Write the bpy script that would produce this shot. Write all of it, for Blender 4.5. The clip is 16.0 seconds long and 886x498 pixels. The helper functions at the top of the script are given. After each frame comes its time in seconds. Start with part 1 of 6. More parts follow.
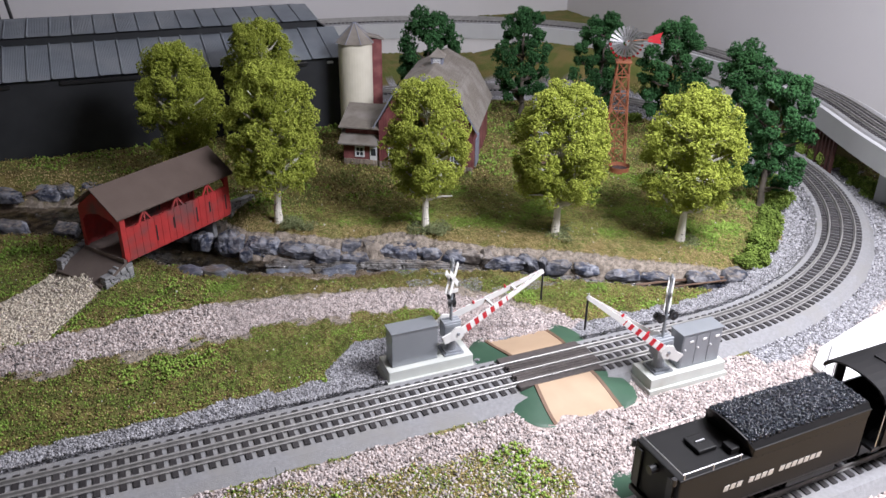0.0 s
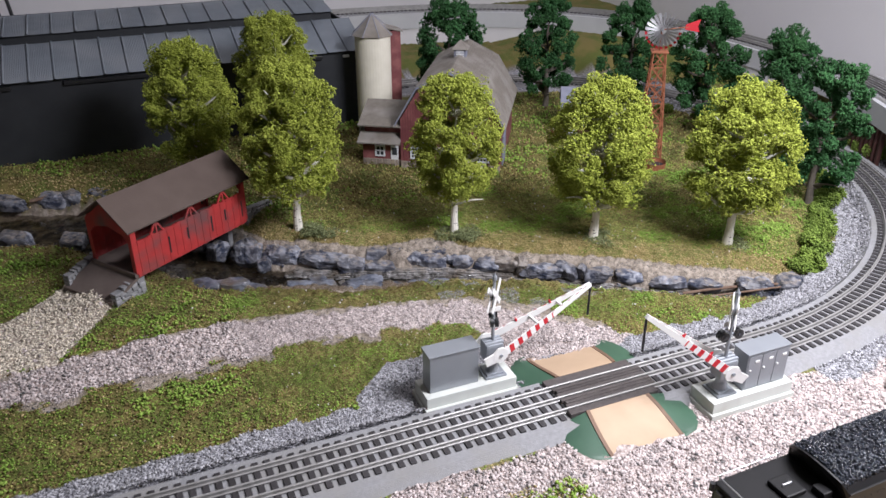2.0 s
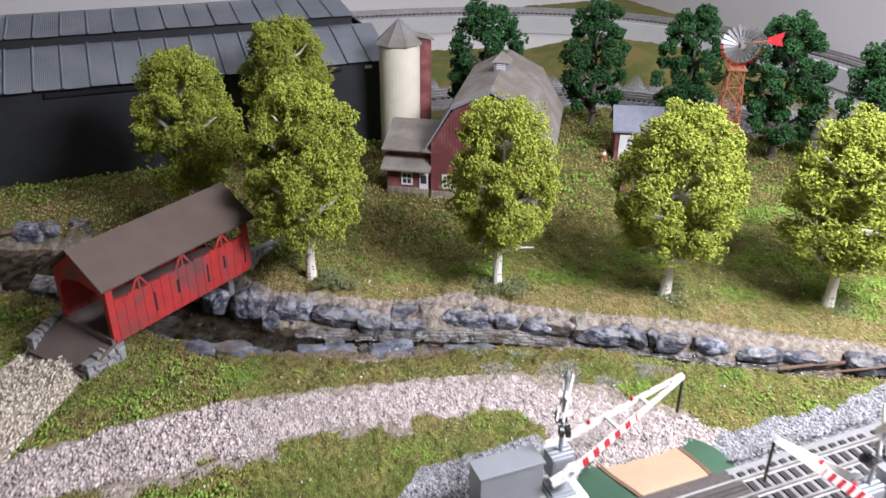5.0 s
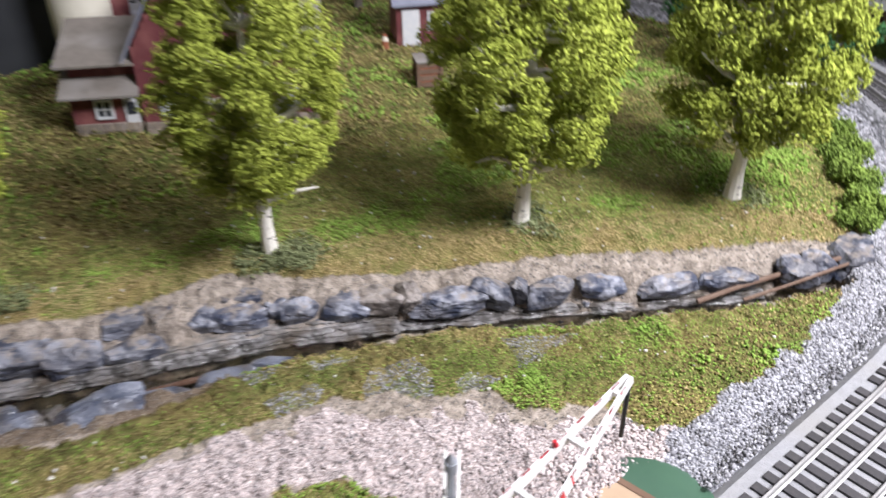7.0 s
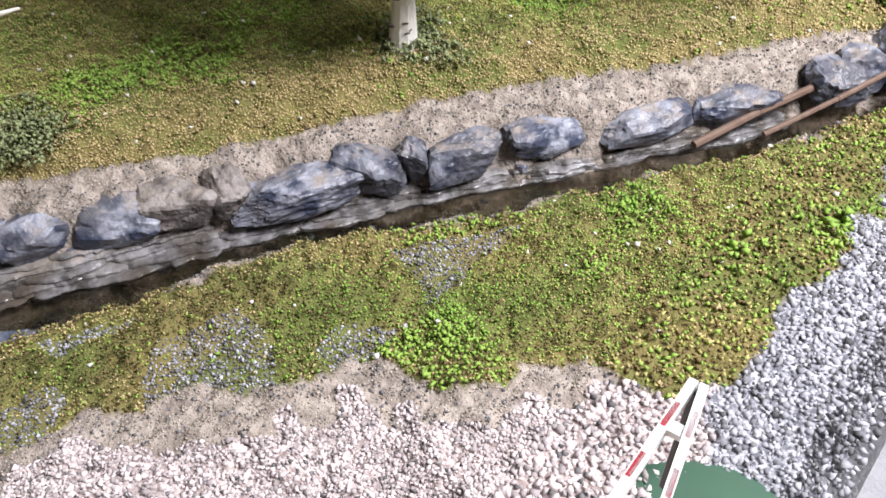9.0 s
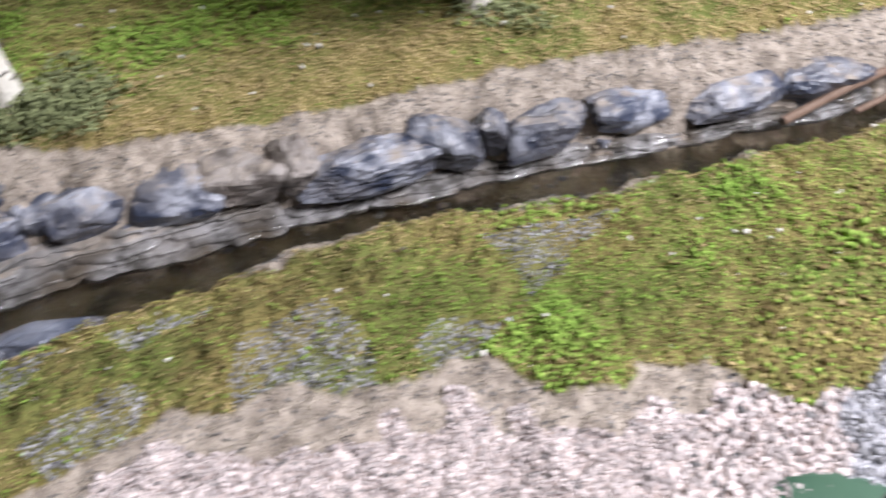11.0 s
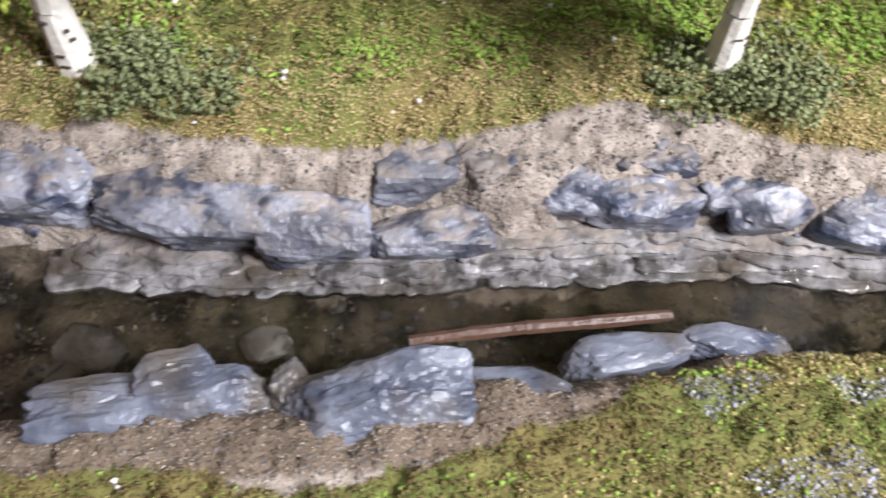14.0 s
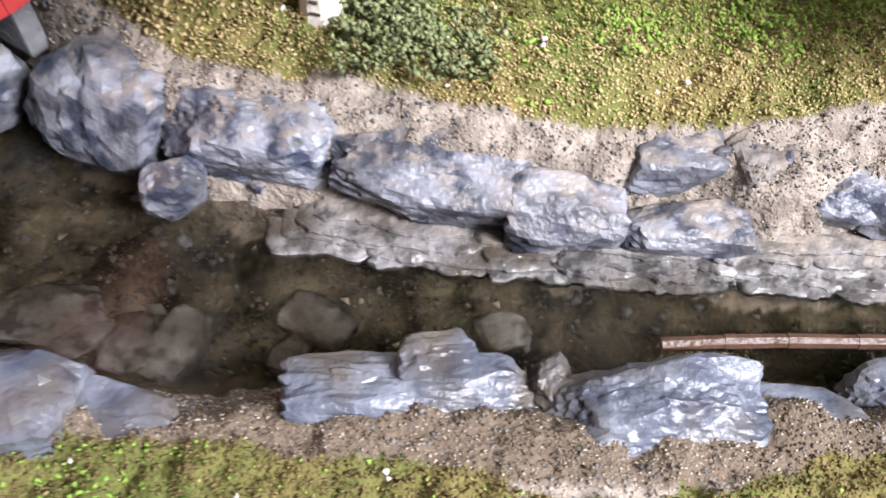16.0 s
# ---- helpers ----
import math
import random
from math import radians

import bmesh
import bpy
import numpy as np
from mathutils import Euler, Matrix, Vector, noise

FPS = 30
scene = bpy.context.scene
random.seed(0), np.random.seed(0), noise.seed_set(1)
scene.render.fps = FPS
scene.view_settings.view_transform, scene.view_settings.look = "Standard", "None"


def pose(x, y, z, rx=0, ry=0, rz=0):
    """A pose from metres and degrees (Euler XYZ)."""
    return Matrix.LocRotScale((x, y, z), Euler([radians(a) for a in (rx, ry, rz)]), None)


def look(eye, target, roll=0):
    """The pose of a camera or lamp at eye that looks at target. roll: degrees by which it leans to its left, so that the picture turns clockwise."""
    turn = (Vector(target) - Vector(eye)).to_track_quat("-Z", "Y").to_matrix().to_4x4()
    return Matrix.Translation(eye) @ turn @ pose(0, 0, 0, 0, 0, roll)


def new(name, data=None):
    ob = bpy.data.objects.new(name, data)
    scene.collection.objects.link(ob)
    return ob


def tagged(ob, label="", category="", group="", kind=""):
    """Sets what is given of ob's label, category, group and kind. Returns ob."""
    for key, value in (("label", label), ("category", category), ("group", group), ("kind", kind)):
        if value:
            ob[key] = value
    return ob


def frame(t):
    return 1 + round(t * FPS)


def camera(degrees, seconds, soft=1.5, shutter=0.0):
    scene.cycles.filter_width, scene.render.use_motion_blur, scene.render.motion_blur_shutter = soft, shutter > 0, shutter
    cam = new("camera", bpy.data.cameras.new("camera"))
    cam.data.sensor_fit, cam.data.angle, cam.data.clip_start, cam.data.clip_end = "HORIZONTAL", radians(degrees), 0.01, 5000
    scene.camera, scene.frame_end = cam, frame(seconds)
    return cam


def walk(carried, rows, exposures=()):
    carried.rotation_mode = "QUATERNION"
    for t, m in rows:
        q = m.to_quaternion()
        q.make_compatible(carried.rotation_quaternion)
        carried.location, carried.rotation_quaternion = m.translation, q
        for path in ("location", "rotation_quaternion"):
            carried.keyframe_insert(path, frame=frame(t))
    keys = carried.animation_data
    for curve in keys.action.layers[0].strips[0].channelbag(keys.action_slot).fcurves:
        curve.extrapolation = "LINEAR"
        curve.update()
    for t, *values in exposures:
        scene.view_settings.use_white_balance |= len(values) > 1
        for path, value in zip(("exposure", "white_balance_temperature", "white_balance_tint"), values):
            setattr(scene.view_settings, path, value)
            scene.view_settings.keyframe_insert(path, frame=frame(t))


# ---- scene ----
cam = camera(57.7, 16.0, soft=1.5, shutter=0.5)
PATH = [
    (0, (0.129, 0.009, 0.467), (0.83, 1.657, -0.423), 0.9),
    (0.5, (0.129, 0.015, 0.471), (0.827, 1.668, -0.414), 0.7),
    (1, (0.121, 0.029, 0.466), (0.813, 1.679, -0.426), 0.6),
    (1.5, (0.108, 0.058, 0.461), (0.801, 1.702, -0.443), 0.3),
    (2, (0.128, 0.085, 0.459), (0.81, 1.726, -0.459), -0.1),
    (2.5, (0.152, 0.113, 0.445), (0.822, 1.743, -0.5), 0.1),
    (3, (0.156, 0.131, 0.462), (0.815, 1.764, -0.485), 0.4),
    (3.5, (0.154, 0.136, 0.465), (0.791, 1.779, -0.481), 0.9),
    (3.7, (0.156, 0.142, 0.458), (0.778, 1.789, -0.49), 1.0),
    (5.8, (0.176, 0.355, 0.407), (0.929, 1.97, -0.501), -1.0),
    (6, (0.182, 0.379, 0.39), (1.0, 1.942, -0.552), -2.0),
    (6.5, (0.218, 0.434, 0.352), (1.197, 1.843, -0.675), -1.1),
    (7, (0.292, 0.497, 0.309), (1.357, 1.788, -0.786), -0.8),
    (7.5, (0.357, 0.543, 0.263), (1.448, 1.675, -0.974), -2.8),
    (8, (0.385, 0.585, 0.225), (1.456, 1.633, -1.1), -2.6),
    (8.5, (0.409, 0.607, 0.207), (1.482, 1.604, -1.155), -1.9),
    (8.7, (0.417, 0.613, 0.199), (1.483, 1.589, -1.183), -1.9),
    (10.8, (0.427, 0.65, 0.189), (1.468, 1.485, -1.301), -0.0),
    (11, (0.412, 0.662, 0.188), (1.449, 1.505, -1.299), 1.0),
    (11.5, (0.393, 0.704, 0.189), (1.368, 1.612, -1.303), 3.5),
    (12, (0.409, 0.726, 0.174), (1.321, 1.667, -1.336), 4.2),
    (12.5, (0.404, 0.738, 0.169), (1.223, 1.683, -1.392), 3.3),
    (13, (0.388, 0.747, 0.178), (1.133, 1.722, -1.402), 2.9),
    (13.5, (0.35, 0.767, 0.183), (0.986, 1.769, -1.427), 3.2),
    (14, (0.322, 0.781, 0.185), (0.871, 1.802, -1.444), 2.8),
    (14.5, (0.295, 0.793, 0.186), (0.822, 1.806, -1.456), 4.8),
    (15, (0.269, 0.803, 0.185), (0.778, 1.834, -1.452), 5.5),
    (15.5, (0.257, 0.811, 0.179), (0.753, 1.846, -1.459), 5.6),
    (16, (0.271, 0.816, 0.168), (0.737, 1.831, -1.492), 5.0),
]
walk(cam, [(t, look(eye, target, roll)) for t, eye, target, roll in PATH],
     exposures=[(0, -0.35), (3.5, -0.24), (5.8, 0.21), (6.5, -0.02), (8.5, -0.03), (11.0, -0.05), (12.5, 0.36), (13.5, 0.40), (14.5, 0.55), (16.0, 0.90)])

# ---- light ----
world = bpy.data.worlds.new("room_light")
scene.world = world
world.use_nodes = True
world.node_tree.nodes["Background"].inputs[0].default_value = (0.80, 0.86, 1.0, 1)
world.node_tree.nodes["Background"].inputs[1].default_value = 0.095


def area_lamp(name, eye, target, sx, sy, watts, colour):
    data = bpy.data.lights.new(name, "AREA")
    data.shape, data.size, data.size_y, data.energy, data.color = "RECTANGLE", sx, sy, watts, colour
    ob = new(name, data)
    ob.matrix_world = look(eye, target)
    return ob


# unseen key lamp set from the tree shadows, hung well below the ceiling
area_lamp("unseen_lamp_light", (0.77, 0.25, 0.75), (0.73, 0.62, 0), 0.36, 0.24, 20, (0.985, 0.98, 1.065))
# added fill lamp, brightens the right side and the back wall
area_lamp("unseen_lamp_light", (1.05, 1.1, 1.42), (1.05, 1.11, 0), 0.75, 0.3, 6, (0.985, 0.98, 1.065))


# ---- materials ----
def mat(name, colour, rough=0.8, metal=0.0, second=None, scale=60.0, amount=0.5, bump=0.0, bump_scale=400.0, third=None,
        scale3=9.0, island=0.0, spec=0.5, coat=0.0, rand=0.0, dust=None):
    """Principled material with a two-scale noise mix and an optional bump."""
    m = bpy.data.materials.new(name)
    m.use_nodes = True
    nt = m.node_tree
    b = nt.nodes["Principled BSDF"]
    b.inputs["Roughness"].default_value, b.inputs["Metallic"].default_value = rough, metal
    b.inputs["Specular IOR Level"].default_value = spec
    b.inputs["Coat Weight"].default_value = coat
    geo = nt.nodes.new("ShaderNodeNewGeometry")
    sock = None
    col = nt.nodes.new("ShaderNodeRGB")
    col.outputs[0].default_value = (*colour, 1)
    sock = col.outputs[0]

    def mix(fac, a, colour_b, kind="MIX"):
        mx = nt.nodes.new("ShaderNodeMix")
        mx.data_type, mx.blend_type = "RGBA", kind
        if isinstance(fac, float):
            mx.inputs[0].default_value = fac
        else:
            nt.links.new(fac, mx.inputs[0])
        nt.links.new(a, mx.inputs[6])
        if isinstance(colour_b, tuple):
            mx.inputs[7].default_value = (*colour_b, 1)
        else:
            nt.links.new(colour_b, mx.inputs[7])
        return mx.outputs[2]

    def noise_fac(s, lo, hi, detail=4.0):
        n = nt.nodes.new("ShaderNodeTexNoise")
        n.inputs["Scale"].default_value, n.inputs["Detail"].default_value = s, detail
        nt.links.new(geo.outputs["Position"], n.inputs["Vector"])
        r = nt.nodes.new("ShaderNodeMapRange")
        r.inputs["From Min"].default_value, r.inputs["From Max"].default_value = lo, hi
        nt.links.new(n.outputs["Fac"], r.inputs["Value"])
        return r.outputs[0]

    if second:
        sock = mix(noise_fac(scale, 0.5 - 0.25 / max(amount, 0.01) * 0.5, 0.5 + 0.25 / max(amount, 0.01) * 0.5), sock, second)
    if third:
        sock = mix(noise_fac(scale3, 0.45, 0.65), sock, third)
    if island > 0:
        hsv = nt.nodes.new("ShaderNodeHueSaturation")
        r = nt.nodes.new("ShaderNodeMapRange")
        r.inputs["To Min"].default_value, r.inputs["To Max"].default_value = 1 - island, 1 + island
        nt.links.new(geo.outputs["Random Per Island"], r.inputs["Value"])
        nt.links.new(r.outputs[0], hsv.inputs["Value"])
        nt.links.new(sock, hsv.inputs["Color"])
        sock = hsv.outputs[0]
    if rand > 0:
        info = nt.nodes.new("ShaderNodeObjectInfo")
        hsv = nt.nodes.new("ShaderNodeHueSaturation")
        r = nt.nodes.new("ShaderNodeMapRange")
        r.inputs["To Min"].default_value, r.inputs["To Max"].default_value = 1 - rand, 1 + rand
        nt.links.new(info.outputs["Random"], r.inputs["Value"])
        nt.links.new(r.outputs[0], hsv.inputs["Value"])
        nt.links.new(sock, hsv.inputs["Color"])
        sock = hsv.outputs[0]
    if dust:
        sep = nt.nodes.new("ShaderNodeSeparateXYZ")
        nt.links.new(geo.outputs["Normal"], sep.inputs[0])
        up = nt.nodes.new("ShaderNodeMapRange")
        up.inputs["From Min"].default_value, up.inputs["From Max"].default_value = 0.74, 1.0
        nt.links.new(sep.outputs[2], up.inputs["Value"])
        mu = nt.nodes.new("ShaderNodeMath")
        mu.operation = "MULTIPLY"
        nt.links.new(up.outputs[0], mu.inputs[0])
        nt.links.new(noise_fac(150, 0.45, 0.68, 8.0), mu.inputs[1])
        sock = mix(mu.outputs[0], sock, dust)
    nt.links.new(sock, b.inputs["Base Color"])
    if bump > 0:
        n = nt.nodes.new("ShaderNodeTexNoise")
        n.inputs["Scale"].default_value, n.inputs["Detail"].default_value = bump_scale, 5.0
        nt.links.new(geo.outputs["Position"], n.inputs["Vector"])
        bp = nt.nodes.new("ShaderNodeBump")
        bp.inputs["Strength"].default_value, bp.inputs["Distance"].default_value = bump, 0.001
        nt.links.new(n.outputs["Fac"], bp.inputs["Height"])
        nt.links.new(bp.outputs[0], b.inputs["Normal"])
        nt.links.new(bp.outputs[0], b.inputs["Coat Normal"])
    return m


M = {
    "wall": mat("wall_paint", (0.72, 0.70, 0.72), 0.7, second=(0.68, 0.66, 0.68), scale=4, bump=0.15, bump_scale=120),
    "ceiling": mat("ceiling_paint", (0.8, 0.8, 0.8), 0.8, second=(0.75, 0.75, 0.75), scale=5),
    "roomfloor": mat("concrete_floor", (0.3, 0.3, 0.3), 0.8, second=(0.24, 0.24, 0.24), scale=6),
    "roadbed": mat("grey_plastic_roadbed", (0.31, 0.31, 0.32), 0.85, second=(0.235, 0.235, 0.245), scale=300, bump=0.5, bump_scale=900, third=(0.265, 0.26, 0.255), scale3=25),
    "tie": mat("dark_brown_tie", (0.028, 0.026, 0.03), 0.6, second=(0.05, 0.045, 0.045), scale=500, rand=0.3),
    "rail": mat("tinplate_rail", (0.52, 0.51, 0.50), 0.42, 0.6, second=(0.36, 0.35, 0.34), scale=80),
    "board": mat("dark_crossing_board", (0.06, 0.05, 0.05), 0.6, second=(0.1, 0.085, 0.08), scale=250, bump=0.3, rand=0.2),
    "tan": mat("tan_road_plastic", (0.50, 0.36, 0.245), 0.55, second=(0.45, 0.32, 0.215), scale=50),
    "brownedge": mat("brown_road_edge", (0.20, 0.12, 0.08), 0.6, second=(0.15, 0.09, 0.06), scale=80),
    "green": mat("green_plastic", (0.055, 0.12, 0.075), 0.5, second=(0.045, 0.10, 0.065), scale=60),
    "silver": mat("silver_paint", (0.34, 0.36, 0.39), 0.42, 0.45, second=(0.30, 0.32, 0.35), scale=40),
    "concrete": mat("pale_concrete", (0.62, 0.64, 0.60), 0.6, second=(0.56, 0.58, 0.55), scale=70, third=(0.5, 0.5, 0.46), scale3=30),
    "white": mat("white_plastic", (0.80, 0.79, 0.77), 0.4, second=(0.74, 0.73, 0.72), scale=90),
    "red": mat("red_paint", (0.55, 0.025, 0.04), 0.45, second=(0.48, 0.02, 0.03), scale=90),
    "black": mat("black_paint", (0.012, 0.012, 0.014), 0.35, second=(0.02, 0.02, 0.022), scale=60),
    "barnred": mat("weathered_red_board", (0.175, 0.045, 0.05), 0.75, second=(0.13, 0.036, 0.04), scale=120, bump=0.2, third=(0.25, 0.09, 0.085), scale3=60),
    "bridgered": mat("bridge_red_board", (0.42, 0.03, 0.03), 0.7, second=(0.33, 0.025, 0.025), scale=90, third=(0.12, 0.06, 0.06), scale3=22, amount=0.8),
    "shingle": mat("grey_brown_shingle", (0.215, 0.19, 0.165), 0.85, second=(0.16, 0.14, 0.12), scale=150, bump=0.4, bump_scale=700, third=(0.26, 0.24, 0.22), scale3=30),
    "bridgeroof": mat("brown_bridge_roof", (0.085, 0.060, 0.050), 0.85, second=(0.11, 0.080, 0.067), scale=40, bump=0.3, bump_scale=900),
    "slate": mat("grey_blue_roof", (0.19, 0.20, 0.26), 0.8, second=(0.24, 0.25, 0.31), scale=120, bump=0.4),
    "metalroof": mat("corrugated_grey_roof", (0.36, 0.40, 0.45), 0.6, second=(0.31, 0.34, 0.39), scale=40, third=(0.40, 0.43, 0.47), scale3=14),
    "darkwall": mat("black_building_wall", (0.018, 0.02, 0.024), 0.6, second=(0.026, 0.028, 0.032), scale=50, spec=0.4),
    "cream": mat("cream_silo", (0.78, 0.74, 0.63), 0.7, second=(0.70, 0.66, 0.55), scale=60, bump=0.2, bump_scale=300),
    "masonry": mat("mixed_fieldstone", (0.36, 0.29, 0.22), 0.85, second=(0.22, 0.19, 0.17), scale=200, rand=0.35),
    "bwhite": mat("white_trim", (0.72, 0.72, 0.72), 0.6, second=(0.6, 0.62, 0.66), scale=150),
    "glass": mat("dark_window_glass", (0.03, 0.035, 0.045), 0.1, second=(0.05, 0.055, 0.06), scale=60),
    "rust": mat("rust_orange_steel", (0.36, 0.13, 0.065), 0.7, second=(0.27, 0.09, 0.045), scale=140),
    "steel": mat("bright_galvanised", (0.62, 0.62, 0.64), 0.35, 0.7, second=(0.5, 0.5, 0.52), scale=90),
    "bark": mat("birch_bark", (0.84, 0.80, 0.73), 0.8, second=(0.70, 0.66, 0.58), scale=150, bump=0.5, bump_scale=500),
    "barkmark": mat("dark_bark_mark", (0.05, 0.04, 0.03), 0.9, second=(0.09, 0.07, 0.05), scale=300),
    "barkdark": mat("dark_trunk", (0.09, 0.075, 0.06), 0.9, second=(0.14, 0.12, 0.1), scale=160),
    "leaf": mat("olive_green_foam", (0.43, 0.48, 0.095), 0.95, second=(0.315, 0.37, 0.06), scale=45, island=0.15, spec=0.1),
    "leafdark": mat("dark_green_foam", (0.06, 0.16, 0.055), 0.9, second=(0.032, 0.10, 0.036), scale=35, island=0.4, spec=0.2),
    "bush": mat("mid_green_foam", (0.25, 0.34, 0.07), 0.9, second=(0.13, 0.20, 0.04), scale=60, island=0.4, spec=0.2),
    "bushdark": mat("grey_green_foam", (0.27, 0.30, 0.15), 0.9, second=(0.17, 0.195, 0.09), scale=60, island=0.4, spec=0.2),
    "coal": mat("coal", (0.012, 0.014, 0.02), 0.16, second=(0.03, 0.034, 0.042), scale=300, island=0.5),
    "tender": mat("black_tender_paint", (0.007, 0.007, 0.0078), 0.5, second=(0.011, 0.0105, 0.011), scale=50, spec=0.3),
    "rock": mat("blue_grey_rock", (0.045, 0.054, 0.085), 0.36, second=(0.29, 0.30, 0.345), scale=90, bump=0.9, bump_scale=420, third=(0.10, 0.10, 0.115), scale3=55, rand=0.25, amount=1.9, dust=(0.34, 0.29, 0.245)),
    "brownrock": mat("brown_grey_rock", (0.10, 0.085, 0.075), 0.5, second=(0.30, 0.27, 0.25), scale=130, bump=1.0, bump_scale=520, third=(0.16, 0.13, 0.11), scale3=60, rand=0.2, amount=1.5, dust=(0.34, 0.29, 0.245)),
    "wetrock": mat("wet_blue_grey_rock", (0.05, 0.06, 0.09), 0.3, second=(0.20, 0.215, 0.26), scale=70, bump=0.8, bump_scale=380, third=(0.11, 0.095, 0.08), scale3=45, rand=0.2, amount=0.9),
    "shale": mat("grey_shale_ledge", (0.075, 0.07, 0.065), 0.17, second=(0.30, 0.29, 0.29), scale=140, bump=1.0, bump_scale=420, third=(0.085, 0.07, 0.055), scale3=70, amount=1.4, rand=0.25, coat=0.5),
    "shaledry": mat("dusty_shale_ledge", (0.10, 0.095, 0.09), 0.5, second=(0.27, 0.26, 0.26), scale=140, bump=1.0, bump_scale=420, third=(0.20, 0.17, 0.14), scale3=70, amount=1.4, rand=0.2, dust=(0.34, 0.29, 0.245)),
    "wetstick": mat("wet_reddish_stick", (0.075, 0.036, 0.022), 0.4, second=(0.13, 0.075, 0.05), scale=180, bump=0.8, bump_scale=400),
    "log": mat("brown_stick", (0.12, 0.066, 0.042), 0.7, second=(0.21, 0.14, 0.10), scale=150, bump=0.6, bump_scale=400),
    "plywood": mat("tan_plywood", (0.62, 0.44, 0.22), 0.6, second=(0.55, 0.38, 0.18), scale=30),
    "paper": mat("white_paper", (0.85, 0.85, 0.86), 0.6, second=(0.82, 0.82, 0.83), scale=20),
    "trestle": mat("dark_red_trestle", (0.10, 0.035, 0.03), 0.7, second=(0.06, 0.025, 0.02), scale=100),
    "shelf": mat("pale_grey_shelf", (0.55, 0.56, 0.57), 0.6, second=(0.5, 0.5, 0.52), scale=20),
    "deck": mat("brown_bridge_deck", (0.13, 0.10, 0.09), 0.85, second=(0.17, 0.135, 0.12), scale=60, bump=0.2),
    "stonewall": mat("grey_cut_stone", (0.22, 0.22, 0.23), 0.8, second=(0.33, 0.33, 0.34), scale=220, bump=0.8, bump_scale=350, rand=0.2),
}


def water_material():
    m = bpy.data.materials.new("stream_water")
    m.use_nodes = True
    nt = m.node_tree
    b = nt.nodes["Principled BSDF"]
    b.inputs["Base Color"].default_value = (0.60, 0.56, 0.49, 1)
    b.inputs["Roughness"].default_value = 0.06
    b.inputs["Transmission Weight"].default_value = 1.0
    b.inputs["IOR"].default_value = 1.33
    geo = nt.nodes.new("ShaderNodeNewGeometry")
    n = nt.nodes.new("ShaderNodeTexNoise")
    n.inputs["Scale"].default_value, n.inputs["Detail"].default_value = 90, 3.0
    nt.links.new(geo.outputs["Position"], n.inputs["Vector"])
    bp = nt.nodes.new("ShaderNodeBump")
    bp.inputs["Strength"].default_value, bp.inputs["Distance"].default_value = 0.5, 0.001
    nt.links.new(n.outputs["Fac"], bp.inputs["Height"])
    nt.links.new(bp.outputs[0], b.inputs["Normal"])
    return m


M["water"] = water_material()


# ---- mesh helpers ----
def mesh_of(name, bm, material):
    me = bpy.data.meshes.new(name)
    bm.to_mesh(me)
    bm.free()
    for m in (material if isinstance(material, (list, tuple)) else [material]):
        me.materials.append(m)
    return me


def part(name, bm, material, parent=None, label="", smooth=False):
    me = mesh_of(name, bm, material)
    if smooth:
        for p in me.polygons:
            p.use_smooth = True
    ob = new(name, me)
    if parent:
        ob.parent = parent
    if label:
        ob["label"] = label
    return ob


def shared(name, me, parent, m):
    ob = new(name, me)
    ob.parent = parent
    ob.matrix_basis = m
    return ob


def thing(name, label, category, m=None, group="", kind=""):
    ob = new(name)
    ob.empty_display_size = 0.01
    if m is not None:
        ob.matrix_basis = m
    return tagged(ob, label, category, group, kind)


def box(bm, x0, x1, y0, y1, z0, z1, bevel=0.0, m=None):
    r = bmesh.ops.create_cube(bm, size=1.0)
    vs = r["verts"]
    for v in vs:
        v.co = Vector((x0 + (v.co.x + 0.5) * (x1 - x0), y0 + (v.co.y + 0.5) * (y1 - y0), z0 + (v.co.z + 0.5) * (z1 - z0)))
    if bevel > 0:
        edges = list({e for v in vs for e in v.link_edges})
        out = bmesh.ops.bevel(bm, geom=edges, offset=bevel, segments=2, affect="EDGES", profile=0.6)
        vs = list({v for f in out["faces"] for v in f.verts} | {v for v in vs if v.is_valid})
    if m is not None:
        bmesh.ops.transform(bm, matrix=m, verts=vs)
    return bm


def bx(x0, x1, y0, y1, z0, z1, bevel=0.0, m=None):
    return box(bmesh.new(), x0, x1, y0, y1, z0, z1, bevel, m)


def cyl(bm, a, b, r0, r1=None, n=12, caps=True):
    """A tapered round bar from a to b."""
    a, b = Vector(a), Vector(b)
    r1 = r0 if r1 is None else r1
    d = b - a
    q = d.to_track_quat("Z", "Y").to_matrix().to_4x4()
    m = Matrix.Translation((a + b) / 2) @ q
    bmesh.ops.create_cone(bm, cap_ends=caps, segments=n, radius1=r0, radius2=r1, depth=d.length, matrix=m)
    return bm


def prism(bm, pts, axis_from, axis_to):
    """Extrude a closed outline, given as vectors at axis_from, by the offset to axis_to."""
    off = Vector(axis_to) - Vector(axis_from)
    v0 = [bm.verts.new(p) for p in pts]
    v1 = [bm.verts.new(Vector(p) + off) for p in pts]
    n = len(pts)
    bm.faces.new(v0[::-1])
    bm.faces.new(v1)
    for i in range(n):
        bm.faces.new((v0[i], v0[(i + 1) % n], v1[(i + 1) % n], v1[i]))
    bmesh.ops.recalc_face_normals(bm, faces=bm.faces[:])
    return bm


